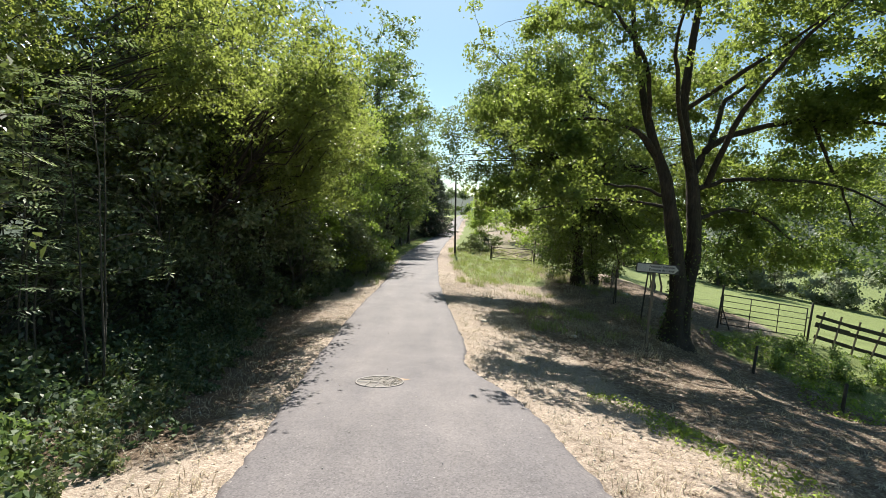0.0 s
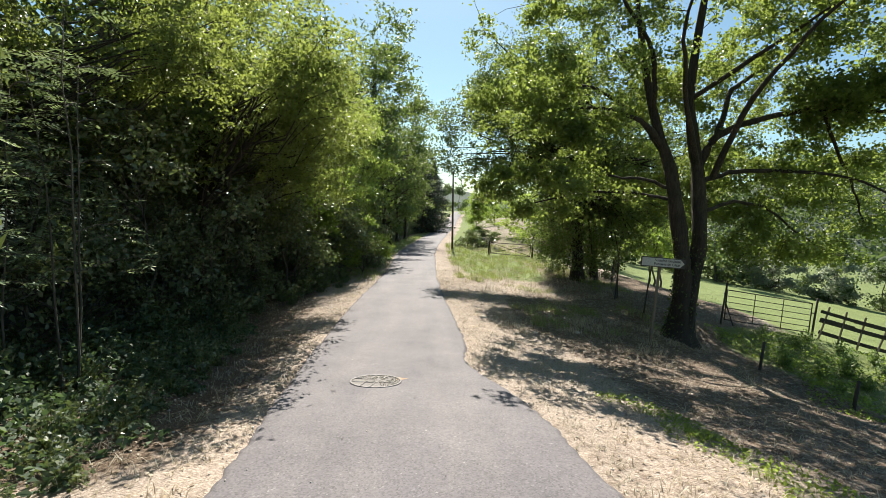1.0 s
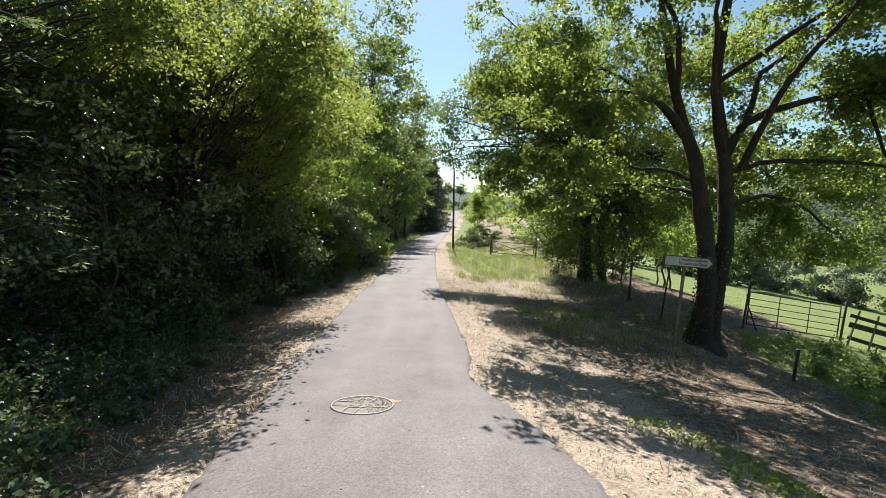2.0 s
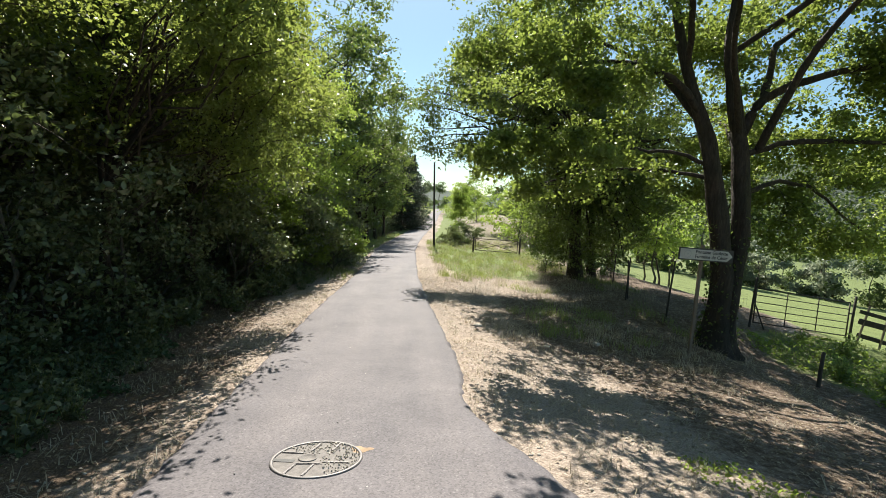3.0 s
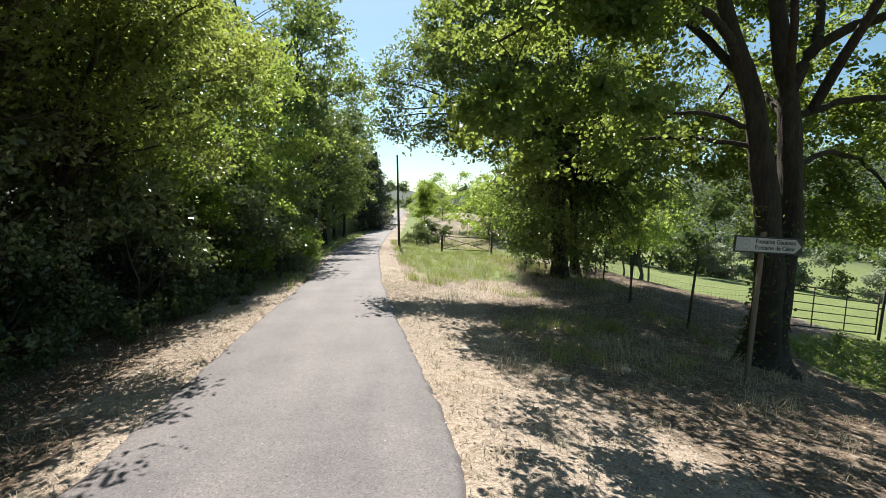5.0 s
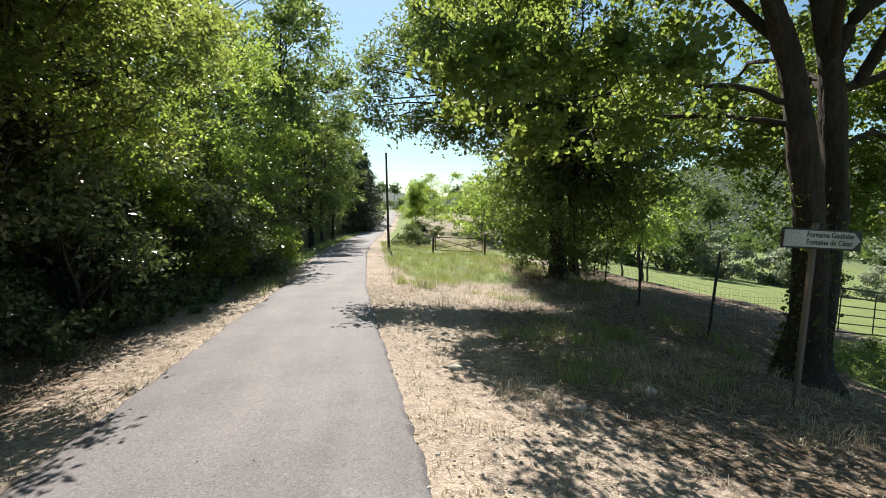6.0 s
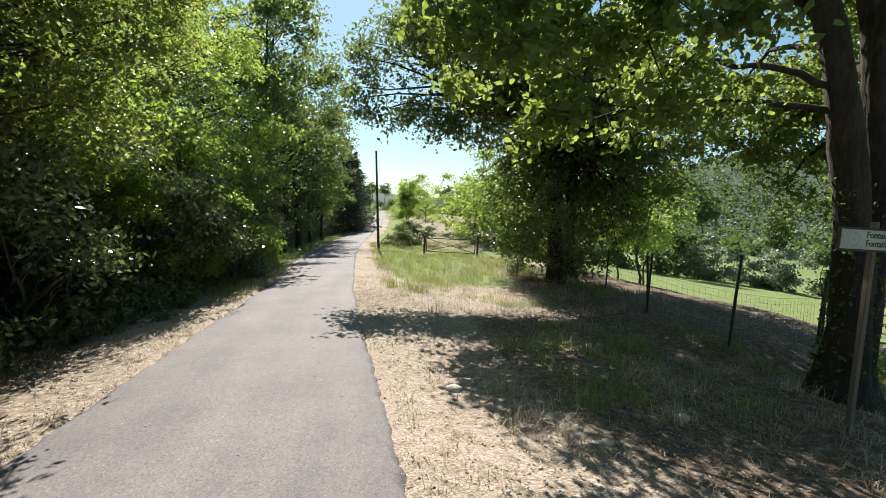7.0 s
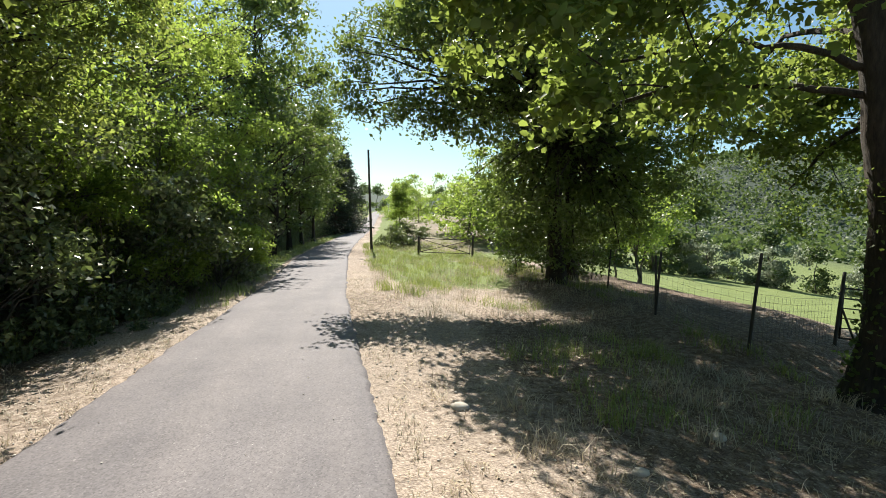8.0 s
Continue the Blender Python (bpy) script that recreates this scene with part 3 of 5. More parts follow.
        paths.append((p, np.linspace(r, 0.018, len(p)) * rng.uniform(0.92, 1.08, len(p))))
    stack = np.concatenate([np.array([a + (b - a) * t for a, b in zip(np.array(p)[:-1], np.array(p)[1:]) for t in (0.25, 0.6, 1.0)]) for p, _ in paths[2:]] + [np.array(p)[4:] for p, _ in paths[:2]])
    near = stack[np.hypot(stack[:, 0], stack[:, 1]) > 1.2]
    cl = near[rng.integers(0, len(near), 300)] + rng.normal(0, 1, (300, 3)) * (0.6, 0.6, 0.45)
    dome = crown_places(rng, 300, (-0.2, -0.3, 8.0), (5.6, 5.0, 3.4), lumps=0.25, inner=0.35, bough=18)
    crest = crown_places(rng, 500, (3.2, -1.6, 7.8), (3.4, 2.6, 2.2), lumps=0.2, inner=0.2, bough=16)
    cap = crown_places(rng, 180, (-2.2, 0.6, 9.0), (2.8, 2.2, 1.4), inner=0.2, bough=14)
    side = crown_places(rng, 200, (2.4, 2.1, 6.6), (3.0, 2.6, 3.2), lumps=0.2, inner=0.3, bough=16)
    hang = crown_places(rng, 200, (4.2, 1.4, 4.3), (3.0, 2.6, 2.2), lumps=0.25, inner=0.2)
    skirt = crown_places(rng, 150, (-3.5, 0.1, 5.3), (2.2, 1.7, 1.7), lumps=0.25, inner=0.15, bough=12)
    droop = np.concatenate([crown_places(rng, 26, (-5.0, -1.0, 3.5), (0.7, 0.7, 0.5)), crown_places(rng, 22, (-3.4, -1.3, 3.7), (0.8, 0.7, 0.4))])
    behind = np.concatenate([crown_places(rng, 110, (-1.4, 2.9, 6.8), (4.2, 2.2, 2.4), lumps=0.25, inner=0.2), crown_places(rng, 150, (1.1, 2.9, 4.1), (2.0, 1.6, 1.1), inner=0.2)])
    cl = np.concatenate([cl, behind, dome, cap, crest, side, hang, skirt, droop])
    cl = cl[(cl[:, 2] > np.where(cl[:, 0] > 0.8, 2.0, 2.9) + 0.25 * np.sin(cl[:, 0] * 1.3)) & ~((np.hypot(cl[:, 0], cl[:, 1]) < 1.3) & (cl[:, 2] < 5.0))]
    cl = cl[~open_side(cl) & (cl[:, 0] > -5.8)]
    cl = cl[(cl[:, 1] < 1.2) | (cl[:, 0] > 1.5) | (rng.uniform(0, 1, len(cl)) < 0.6)]
    paths += twigs(stack, cl, rng, 0.08)
    v, q = tubes(paths[2:], 7)
    for p, r in paths[:2]:
        a, b = gnarled_stem(p, r, rng)
        v, q = np.concatenate([v, a]), np.concatenate([q, b + len(v)])
    part("trunk", smoothed(mesh_of("trunk", v, q)), BARK, root)
    h = rng.uniform(0.05, 1, 900) ** 1.5 * 2.9
    which = rng.integers(0, 2, 900)
    spine = [np.stack([np.interp(h, np.array(p)[:, 2], np.array(p)[:, k]) for k in (0, 1)] + [np.interp(h, np.array(p)[:, 2], r)], 1) for p, r in paths[:2]]
    at = np.where(which[:, None] == 0, spine[0], spine[1])
    a = rng.normal(2.6, 1.3, 900)
    out = at[:, 2] * 1.08 + rng.uniform(0.0, 0.07, 900)
    v, f = leaves(np.stack([at[:, 0] + out * np.cos(a), at[:, 1] + out * np.sin(a), h], 1), 0.055, rng, LOBED, 0.1)
    part("ivy", mesh_of("ivy", v, *f), FIELD_LEAF, root, "small dark ivy leaves on the bark")["kind"] = "stuff"
    part("crown", crown_mesh("crown", cl, rng.uniform(0.24, 0.44, len(cl)), 84, 0.078, rng, LOBED, 0.55), OAK_LEAF, root)


oak_by_the_sign()

# ---- trees along the lane ----
prng = np.random.default_rng(21)
WOOD_LABEL = "tall broadleaf woodland tree with a dense green crown"
wood_a = grown_tree("woodland_tree", 31, 11.0, 1.6, 3.7, 330, 46, 0.125, 0.56, 0.18, WOOD_LEAF, GREY_BARK, WOOD_LABEL, sides=4)
wood_b = grown_tree("woodland_tree", 32, 12.5, 1.2, 3.3, 220, 27, 0.19, 0.6, 0.2, FIELD_LEAF, BARK, "tall airy woodland tree with many upright limbs", sides=3)
wood_c = grown_tree("woodland_tree", 33, 9.0, 0.6, 3.3, 300, 74, 0.095, 0.56, 0.14, BRIGHT_LEAF, GREY_BARK, "leafy roadside tree with light green sunlit leaves", sides=4)
wood_d = grown_tree("woodland_tree", 34, 10.5, 2.2, 3.6, 300, 44, 0.12, 0.56, 0.16, WOOD_LEAF, GREY_BARK, "tall dark glossy-leaved tree overhanging the verge", sides=4)
planted(wood_a, [(-8.6, 13.4, 1.0), (-6.4, -3.5, 1), (-10.6, 3.5, 1.15), (-10.6, 21.5, 1.2)], prng)
# the last one, at (6.2, -5), is an unseen tree added to block sky
planted(wood_b, [(-8.2, 28.5, 1.1), (-7.4, 33.5, 1.25), (-7.0, 38.5, 1.35), (-6.6, 44, 1.38), (-6.4, 50, 1.4), (-5.6, 57, 1.3), (-5.2, 64, 1.2), (-4.5, 35.5, 0.85), (-4.4, 41.5, 0.9), (-4.3, 48, 0.9), (-4.0, 54.5, 0.85), (-11.2, 17, 1.1), (-10.8, 8.2, 1.1), (-11, 26.5, 1.1), (-10, 40, 1.15), (6.2, -5, 0.95)], prng)
planted(wood_d, [(-8.6, 0.5, 1), (-10.9, 12.5, 1.2), (-7.6, 16.2, 0.95)], prng)
planted(wood_c, [(-6.7, 18.9, 1.05), (-6.6, 23.8, 1.05)], prng)
bough = np.random.default_rng(46).uniform((2.5, -4.0, 5.4), (4.2, -1.5, 7.6), (80, 3))
leaning = grown_tree("woodland_tree", 36, 8.4, 3.9, 3.3, 480, 72, 0.09, 0.46, 0.13, WOOD_LEAF, BARK, "broad woodland tree whose boughs overhang the verge", inner=0.25, shift=(1.3, 0), keep=lambda p: (np.hypot(p[:, 0] - 1.3, p[:, 1]) < 3.2) | (p[:, 0] > 2.4) & (p[:, 1] < -1), extra=bough)
for k, (x, y, turn, s) in enumerate(((-6.3, 12.6, 8, 0.9), (-6.0, 15.4, -10, 1.0), (-8.6, 8.4, 60, 0.9), (-8.2, 4.4, -35, 0.95))):
    m = pose(x, y, ground_z(x, y) - 0.05, 0, 0, turn) @ Matrix.Scale(s, 4)
    if k:
        copy_thing(leaning, m)
    else:
        leaning.matrix_basis = m
bright_tree = grown_tree("roadside_tree", 35, 4.8, 0.3, 1.7, 115, 80, 0.09, 0.42, 0.07, BRIGHT_LEAF, GREY_BARK, "small bright green tree at the edge of the wood", low=0.4)
planted(bright_tree, [(-4.8, 21.4, 1.0), (-4.9, 23.8, 1.1), (-5.0, 26.8, 1.4), (-5.3, 18.6, 0.85)], prng)

# the group of trees past the fence
low_edge = lambda p: (p[:, 2] > np.interp(p[:, 0], [-8, -6.9, -5.0, -3.6, -2.6, -1.6, -1.0, 2.0, 2.4, 8], [5.6, 4.6, 4.3, 3.6, 2.0, 0.9, 0.7, 0.7, 1.6, 3.4])) & (p[:, 1] > np.where(p[:, 2] > 5, -5.0 + 0.5 * (p[:, 2] - 5), -3.4)) & (p[:, 2] < 9.4 + 1.3 * (p[:, 0] + 6.0)) & ((p[:, 0] > -5.7) | (p[:, 1] - 1.05 * p[:, 2] > -8.2)) & ((p[:, 0] > -2.4) | (p[:, 1] < -1.0 + 0.9 * (p[:, 2] - 4.4)))
lower = np.random.default_rng(43).uniform((-1.9, -1.4, 0.5), (3.4, 3.2, 6.5), (640, 3))
brow = np.random.default_rng(45).uniform((-5.6, -3.8, 6.4), (-0.5, -1.4, 11.8), (210, 3))
brow[:, 1] += 0.6 * (brow[:, 2] - 6.4)
fringe = np.random.default_rng(47).uniform((-5.65, -3.6, 6.5), (-1.8, -1.4, 9.4), (105, 3))
arm = np.random.default_rng(44).uniform((-7.0, -2.6, 4.4), (-1.6, -1.2, 10.0), (210, 3))
arm[:, 1] += 0.85 * (arm[:, 2] - 4.4)
dark_tree = grown_tree("field_tree", 41, 12.6, 2.2, 6.1, 1000, 56, 0.125, 0.6, 0.3, FIELD_LEAF, BARK, "broad dark field tree with foliage down to the grass", inner=0.2, low=5.2, shift=(-0.6, -0.2), keep=low_edge, extra=np.concatenate([lower, arm, brow, fringe]))
dark_tree.matrix_basis = pose(6.6, 22.9, float(ground_z(6.6, 22.9)) - 0.05)
slim_tree = grown_tree("field_tree", 42, 11.5, 3.4, 3.2, 260, 40, 0.15, 0.62, 0.2, FIELD_LEAF, BARK, "tall dark field tree behind the wire fence", inner=0.2, low=3.0)
planted(slim_tree, [(8.1, 24.8, 1.0), (12.5, 33.5, 0.8)], prng)

# ---- hedge and bushes at the edge of the wood ----
HEDGE_LABEL = "dense dark green hedge bush at the edge of the wood"
hedge_a = grown_tree("hedge_bush", 51, 3.6, 0.0, 1.5, 110, 28, 0.115, 0.46, 0.05, HEDGE_LEAF, GREY_BARK, HEDGE_LABEL, "bush", inner=0.55, low=0.1, sides=3)
hedge_b = grown_tree("hedge_bush", 52, 4.6, 0.2, 1.6, 125, 28, 0.12, 0.48, 0.06, HEDGE_LEAF, GREY_BARK, HEDGE_LABEL, "bush", inner=0.55, low=0.2, sides=3)


def hedge_line(y):
    return float(np.interp(y, [-8, 3, 8, 14, 16, 18, 20, 24, 27, 34], [-5.4, -5.8, -6.4, -6.1, -5.6, -5.15, -4.8, -4.6, -4.7, -6.0]))


spots_a, spots_b = [], []
for k, y in enumerate(np.arange(-3, 27, 1.3)):
    x = hedge_line(y) + prng.uniform(-0.25, 0.25)
    (spots_a if k % 2 else spots_b).append((x, y + prng.uniform(-0.2, 0.2), prng.uniform(0.85, 1.1)))
for y in np.arange(1, 31, 2.2):
    spots_b.append((hedge_line(y) - 2.1 + prng.uniform(-0.4, 0.4), y, prng.uniform(1.1, 1.4)))
    spots_a.append((hedge_line(y) - 4.4 + prng.uniform(-0.4, 0.4), y + 1.1, prng.uniform(1.5, 1.9)))
for y in np.arange(3, 34, 2.6):
    spots_b.append((hedge_line(y) - 6.8 + prng.uniform(-0.4, 0.4), y, prng.uniform(1.5, 1.9)))
for y in np.arange(29, 80, 2.4):
    spots_a.append((float(along(y, LINE_Y, LINE_X)) - 4.3 + prng.uniform(-0.3, 0.3), y, prng.uniform(0.7, 1.0)))
    spots_b.append((float(along(y, LINE_Y, LINE_X)) - 7.0 + prng.uniform(-0.5, 0.5), y + 1.0, prng.uniform(1.3, 1.7)))
for k, y in enumerate(np.arange(27.5, 88, 3.2)):
    (spots_a if k % 2 else spots_b).append((float(along(y, LINE_Y, LINE_X)) - 5.1 + prng.uniform(-0.5, 0.3), y, prng.uniform(0.9, 1.25)))
spots_b += [(5.9, 25.0, 0.6), (6.6, 26.6, 0.8), (7.3, 24.2, 0.5), (8.2, 26.2, 0.7), (9.4, 27.0, 0.6), (9.2, 29.4, 0.7)]
planted(hedge_a, spots_a, prng)
planted(hedge_b, spots_b, prng)
bright_bush = grown_tree("roadside_bush", 55, 2.0, 0.0, 0.95, 80, 60, 0.07, 0.3, 0.03, BRIGHT_LEAF, GREY_BARK, "bright green roadside bush in full sun", "bush", inner=0.5, low=0.05)
planted(bright_bush, [(-3.7, 22.4, 1.0), (-3.7, 24.2, 1.15), (-4.0, 26.2, 1.2), (-4.4, 20.6, 0.9), (-4.6, 28.4, 1.2)], prng)

# thin young ashes that lean out of the hedge
def young_ash(seed, height):
    rng = np.random.default_rng(seed)
    root = thing("young_ash", (0, 0, 0), "thin young ash with feathered glossy leaves, their glare put into a pale colour", "tree")
    paths, stalks, verts = [], [], []
    for k in range(3):
        foot, lean = rng.normal(0, 0.12, 2), rng.uniform(-0.1, 0.45)
        t = np.linspace(0, 1, 7)
        stem = np.stack([foot[0] + lean * t ** 1.6 + rng.normal(0, 0.02, 7), foot[1] - 0.3 * lean * t + rng.normal(0, 0.02, 7), -0.2 + (height * rng.uniform(0.8, 1.0) + 0.2) * t], 1)
        paths.append((stem, np.linspace(0.019, 0.005, 7)))
        for z in np.arange(1.5, height, 0.16):
            at = np.array([np.interp(z, stem[:, 2], stem[:, i]) for i in range(3)])
            az = rng.uniform(-2.6, 1.4)
            side = np.array([math.cos(az), math.sin(az), 0.25])
            tip = at + side * rng.uniform(0.15, 0.75) * (1.1 - 0.6 * z / height)
            if rng.uniform() < 0.6:
                paths.append(([at, (at + tip) / 2 + (0, 0, 0.03), tip], [0.007, 0.005, 0.003]))
            for _ in range(2):
                a2 = az + rng.normal(0, 0.7)
                stalks.append((tip, np.array([math.cos(a2), math.sin(a2), rng.uniform(-0.45, 0.15)])))
    for foot, d in stalks:
        d = d / np.linalg.norm(d)
        s = np.cross(d, (0, 0, 1.0))
        s /= np.linalg.norm(s)
        s = s + np.cross(s, d) * rng.normal(0, 0.25)
        size = rng.uniform(0.24, 0.36)
        paths.append(([foot, foot + d * size * 0.5 + (0, 0, 0.01), foot + d * size], [0.0025, 0.002, 0.001]))
        for f in (0.3, 0.48, 0.66, 0.84, 1.0):
            for way in ((s, -s) if f < 1 else (d,)):
                along_leaf = way * 0.85 + d * 0.45 + (0, 0, rng.normal(-0.12, 0.1))
                along_leaf /= np.linalg.norm(along_leaf)
                wide = np.cross(along_leaf, (0, 0, 1.0)) + rng.normal(0, 0.15, 3)
                wide /= np.linalg.norm(wide) + 1e-9
                o, n = foot + d * size * f, size * 0.3
                verts += [o, o + along_leaf * n * 0.45 + wide * n * 0.17, o + along_leaf * n, o + along_leaf * n * 0.45 - wide * n * 0.17]
    part("trunk", smoothed(mesh_of("trunk", *tubes(paths, 5))), GREY_BARK, root)
    part("crown", mesh_of("crown", verts, np.arange(len(verts)).reshape(-1, 4)), ASH_LEAF, root)
    return root


planted(young_ash(57, 4.9), [(-4.75, 6.2, 1.0)], np.random.default_rng(1))
planted(young_ash(58, 4.4), [(-5.3, 5.9, 0.95), (-4.6, 4.6, 0.85)], np.random.default_rng(2))


def conifer(seed, height, half):
    rng = np.random.default_rng(seed)
    root = thing("conifer", (0, 0, 0), "dark dense conifer beside the lane", "tree")
    paths = [([(0, 0, -0.2), (0, 0, height * 0.5), (0, 0, height)], [0.16, 0.1, 0.01])]
    cl = []
    for z in np.arange(0.4, height - 0.2, 0.34):
        r = half * (1 - z / height) ** 0.8
        for a in rng.uniform(0, 6.28, 11):
            tip = np.array([math.cos(a) * r, math.sin(a) * r, z - 0.15 * r]) * rng.uniform(0.85, 1.1)
            paths.append(([(0, 0, z), tip * (0.5, 0.5, 1.02), tip], [0.03, 0.02, 0.005]))
            cl += [tip * (f, f, 1) for f in (0.45, 0.7, 0.95)]
    part("trunk", mesh_of("trunk", *tubes(paths, 5)), BARK, root)
    cl = np.array(cl)
    part("crown", crown_mesh("crown", cl, np.full(len(cl), 0.4), 18, 0.26, rng, LONG), NEEDLE, root)
    return root


fir = conifer(61, 11.5, 4.2)
planted(fir, [(-1.9, 76, 1.0), (-2.6, 70, 0.95), (-1.3, 84, 1.0)], prng)

# ---- open ground beyond the gate ----
young = grown_tree("young_tree", 71, 4.6, 0.3, 1.35, 100, 26, 0.13, 0.44, 0.06, BRIGHT_LEAF, GREY_BARK, "young light green tree standing in the open field", sides=3)
planted(young, [(12.2, 26.9, 1.2), (13.8, 29.2, 1.2), (15.0, 33.5, 1.2), (17.0, 34, 1.3), (13.5, 60, 0.9), (17, 55, 1.1)], prng)
sapling = grown_tree("sapling", 72, 5.2, 0.0, 0.9, 130, 44, 0.14, 0.45, 0.05, BRIGHT_LEAF, GREY_BARK, "narrow light green sapling beside the dry field", low=0.4, sides=3)
planted(sapling, [(4.0, 52, 1.2)], prng)
field_bush = grown_tree("field_bush", 74, 3.6, -0.6, 1.9, 120, 22, 0.16, 0.48, 0.05, BRIGHT_LEAF, GREY_BARK, "light yellow-green bush at the edge of the dry field", "bush", inner=0.5, low=0.1, sides=3)
planted(field_bush, [(9.2, 46.5, 1.35), (11.0, 46.5, 1.6), (12.8, 48.5, 1.6), (10.2, 50, 1.5), (7.6, 66, 0.8), (14.5, 47, 1.3), (8, 120, 1.6), (11.5, 123, 2.0), (15.5, 126, 1.8), (20, 130, 2.2), (25, 133, 2.0), (30, 136, 2.4), (-2.5, 126, 1.8)], prng)
scrub = grown_tree("scrub_bush", 73, 1.6, 0.0, 1.0, 60, 40, 0.1, 0.3, 0.03, HEDGE_LEAF, GREY_BARK, "grey-green scrub bush in tall grass", "bush", inner=0.4, low=0.05)
planted(scrub, [(2.5, 42.5, 1.1), (3.5, 43.4, 1.25), (4.4, 44.2, 1.2), (3.0, 47, 1.2), (4.3, 48, 1.1)], prng)
willow = grown_tree("willow_bush", 75, 5.5, -0.6, 3.2, 150, 40, 0.28, 0.8, 0.1, SILVER_LEAF, GREY_BARK, "silvery willow bush at the foot of the meadow", "bush", inner=0.5, low=0.3)
planted(willow, [(45, 52, 1.0), (41, 57, 0.9), (50.5, 45, 0.9)], prng)
far_tree = grown_tree("meadow_tree", 77, 9.5, -0.8, 3.6, 100, 26, 0.48, 1.2, 0.18, FAR_LEAF, GREY_BARK, "rounded broadleaf tree along the foot of the meadow", sides=3)
spots = []
for k, az in enumerate(np.arange(24, 88, 3.6)):
    r = 66 + 5 * math.sin(k * 1.7)
    spots.append((r * math.sin(radians(az)), 8 + r * math.cos(radians(az)), (1.25 if az < 41 else 0.7) * (0.85 + 0.2 * math.sin(k * 2.3))))
for x, y, s in ((13.5, 131, 0.8), (23, 140, 0.9), (29, 138, 1.0), (-4, 134, 0.8), (-8, 128, 1.0), (1, 150, 0.7), (3, 158, 0.9), (7, 168, 1.0), (14.5, 160, 0.9), (40, 135, 1.1), (52, 125, 1.1), (-7, 112, 1.2), (-8, 98, 1.2), (-6.5, 86, 1.1)):
    spots.append((x, y, s))
planted(far_tree, spots, prng)


# ---- woods on the far hillside ----
def far_woods():
    rng = np.random.default_rng(81)
    n = 6500
    az, r = np.radians(rng.uniform(12, 80, n)), rng.uniform(210, 700, n)
    x, y = r * np.sin(az), r * np.cos(az)
    clear = (np.sin(x * 0.021 + 1.2) + np.sin(y * 0.017 - 0.6)) > 1.55
    x, y, r = x[~clear], y[~clear], r[~clear]
    c = np.stack([x, y, ground_z(x, y) + 2.8], 1)
    s = rng.uniform(3.0, 5.2, len(c))
    k = 12
    at = np.repeat(np.arange(len(c)), k)
    off = rng.normal(0, 1, (len(at), 3))
    off *= (rng.uniform(0.5, 1, len(at)) / np.linalg.norm(off, axis=1))[:, None]
    v, f = leaves(c[at] + off * s[at][:, None] * (1, 1, 0.95), 2.4, rng, SMALL, 0.6)
    me = mesh_of("far_woods", v, *f)
    me.materials.append(FAR_LEAF)
    tagged(new("far_woods", me), "mixed green woods over the far hillside", "woods", kind="stuff")


far_woods()


# ---- weeds, grass and litter ----
def weed_clump(seed, leaf_mat, label):
    rng = np.random.default_rng(seed)
    root = thing("weed_clump", (0, 0, 0), label, "weed")
    tops = np.stack([rng.normal(0, 0.22, 14), rng.normal(0, 0.22, 14), rng.uniform(0.25, 0.75, 14)], 1)
    part("stem", mesh_of("stem", *tubes([([(t[0] * 0.3, t[1] * 0.3, -0.05), t * (0.7, 0.7, 0.6), t], [0.006, 0.005, 0.003]) for t in tops], 4)), GREEN_BLADE, root)["kind"] = "stuff"
    cl = np.concatenate([tops, tops * (0.8, 0.8, 0.6), tops * (0.7, 0.7, 0.3)])
    part("foliage", crown_mesh("foliage", cl, np.full(len(cl), 0.14), 8, 0.11, rng, SMALL), leaf_mat, root)["kind"] = "stuff"
    return root


nettle = weed_clump(91, NETTLE_LEAF, "bright green nettle clump on the verge")
planted(nettle, [(-3.35, 3.3, 0.8), (-3.5, 2.7, 0.9), (-3.6, 3.8, 0.8), (-4.1, 3.9, 1.2), (-4.5, 3.2, 1.2), (-3.9, 2.4, 1.0), (-4.8, 4.4, 1.2), (-4.6, 2.2, 1.3), (-3.9, 18.9, 0.6), (-4.6, 14.6, 0.5), (-4.2, 20.4, 0.8), (9.3, 12.8, 0.9), (10.0, 12.3, 1.0), (10.9, 12.6, 0.9), (9.8, 13.6, 0.8), (11.8, 13.6, 1.0), (10.9, 14.4, 0.8), (12.6, 13.2, 1.0)] + [(9.6, 11.4, 0.5), (10.6, 11.7, 0.7), (10.4, 15.2, 0.6), (11.6, 15.0, 0.7), (12.4, 14.6, 0.8), (13.2, 14.3, 0.8), (13.8, 13.8, 0.9), (12.0, 12.6, 0.9), (14.4, 13.2, 0.9), (13.2, 12.4, 0.9)], prng)
dull = weed_clump(92, HEDGE_LEAF, "low dark green weeds at the foot of the hedge")
spots = []
for y in np.arange(2.4, 11, 0.2):
    edge_x = float(np.interp(y, [3, 4, 5, 7.5, 10.5], [-2.75, -2.85, -3.1, -3.8, -4.4]))
    spots.append((prng.uniform(hedge_line(y) + 0.3, edge_x), y + prng.uniform(-0.2, 0.2), prng.uniform(0.5, 0.95)))
    spots.append((edge_x + prng.uniform(-0.5, 0.15), y + prng.uniform(-0.2, 0.2), prng.uniform(0.3, 0.65)))
for y in np.arange(2.5, 20, 0.8):
    spots.append((hedge_line(y) + prng.uniform(0.7, 1.5), y + prng.uniform(-0.3, 0.3), prng.uniform(0.6, 1.15)))
    spots.append((hedge_line(y) + prng.uniform(0.2, 0.9), y + prng.uniform(-0.3, 0.3), prng.uniform(0.8, 1.4)))
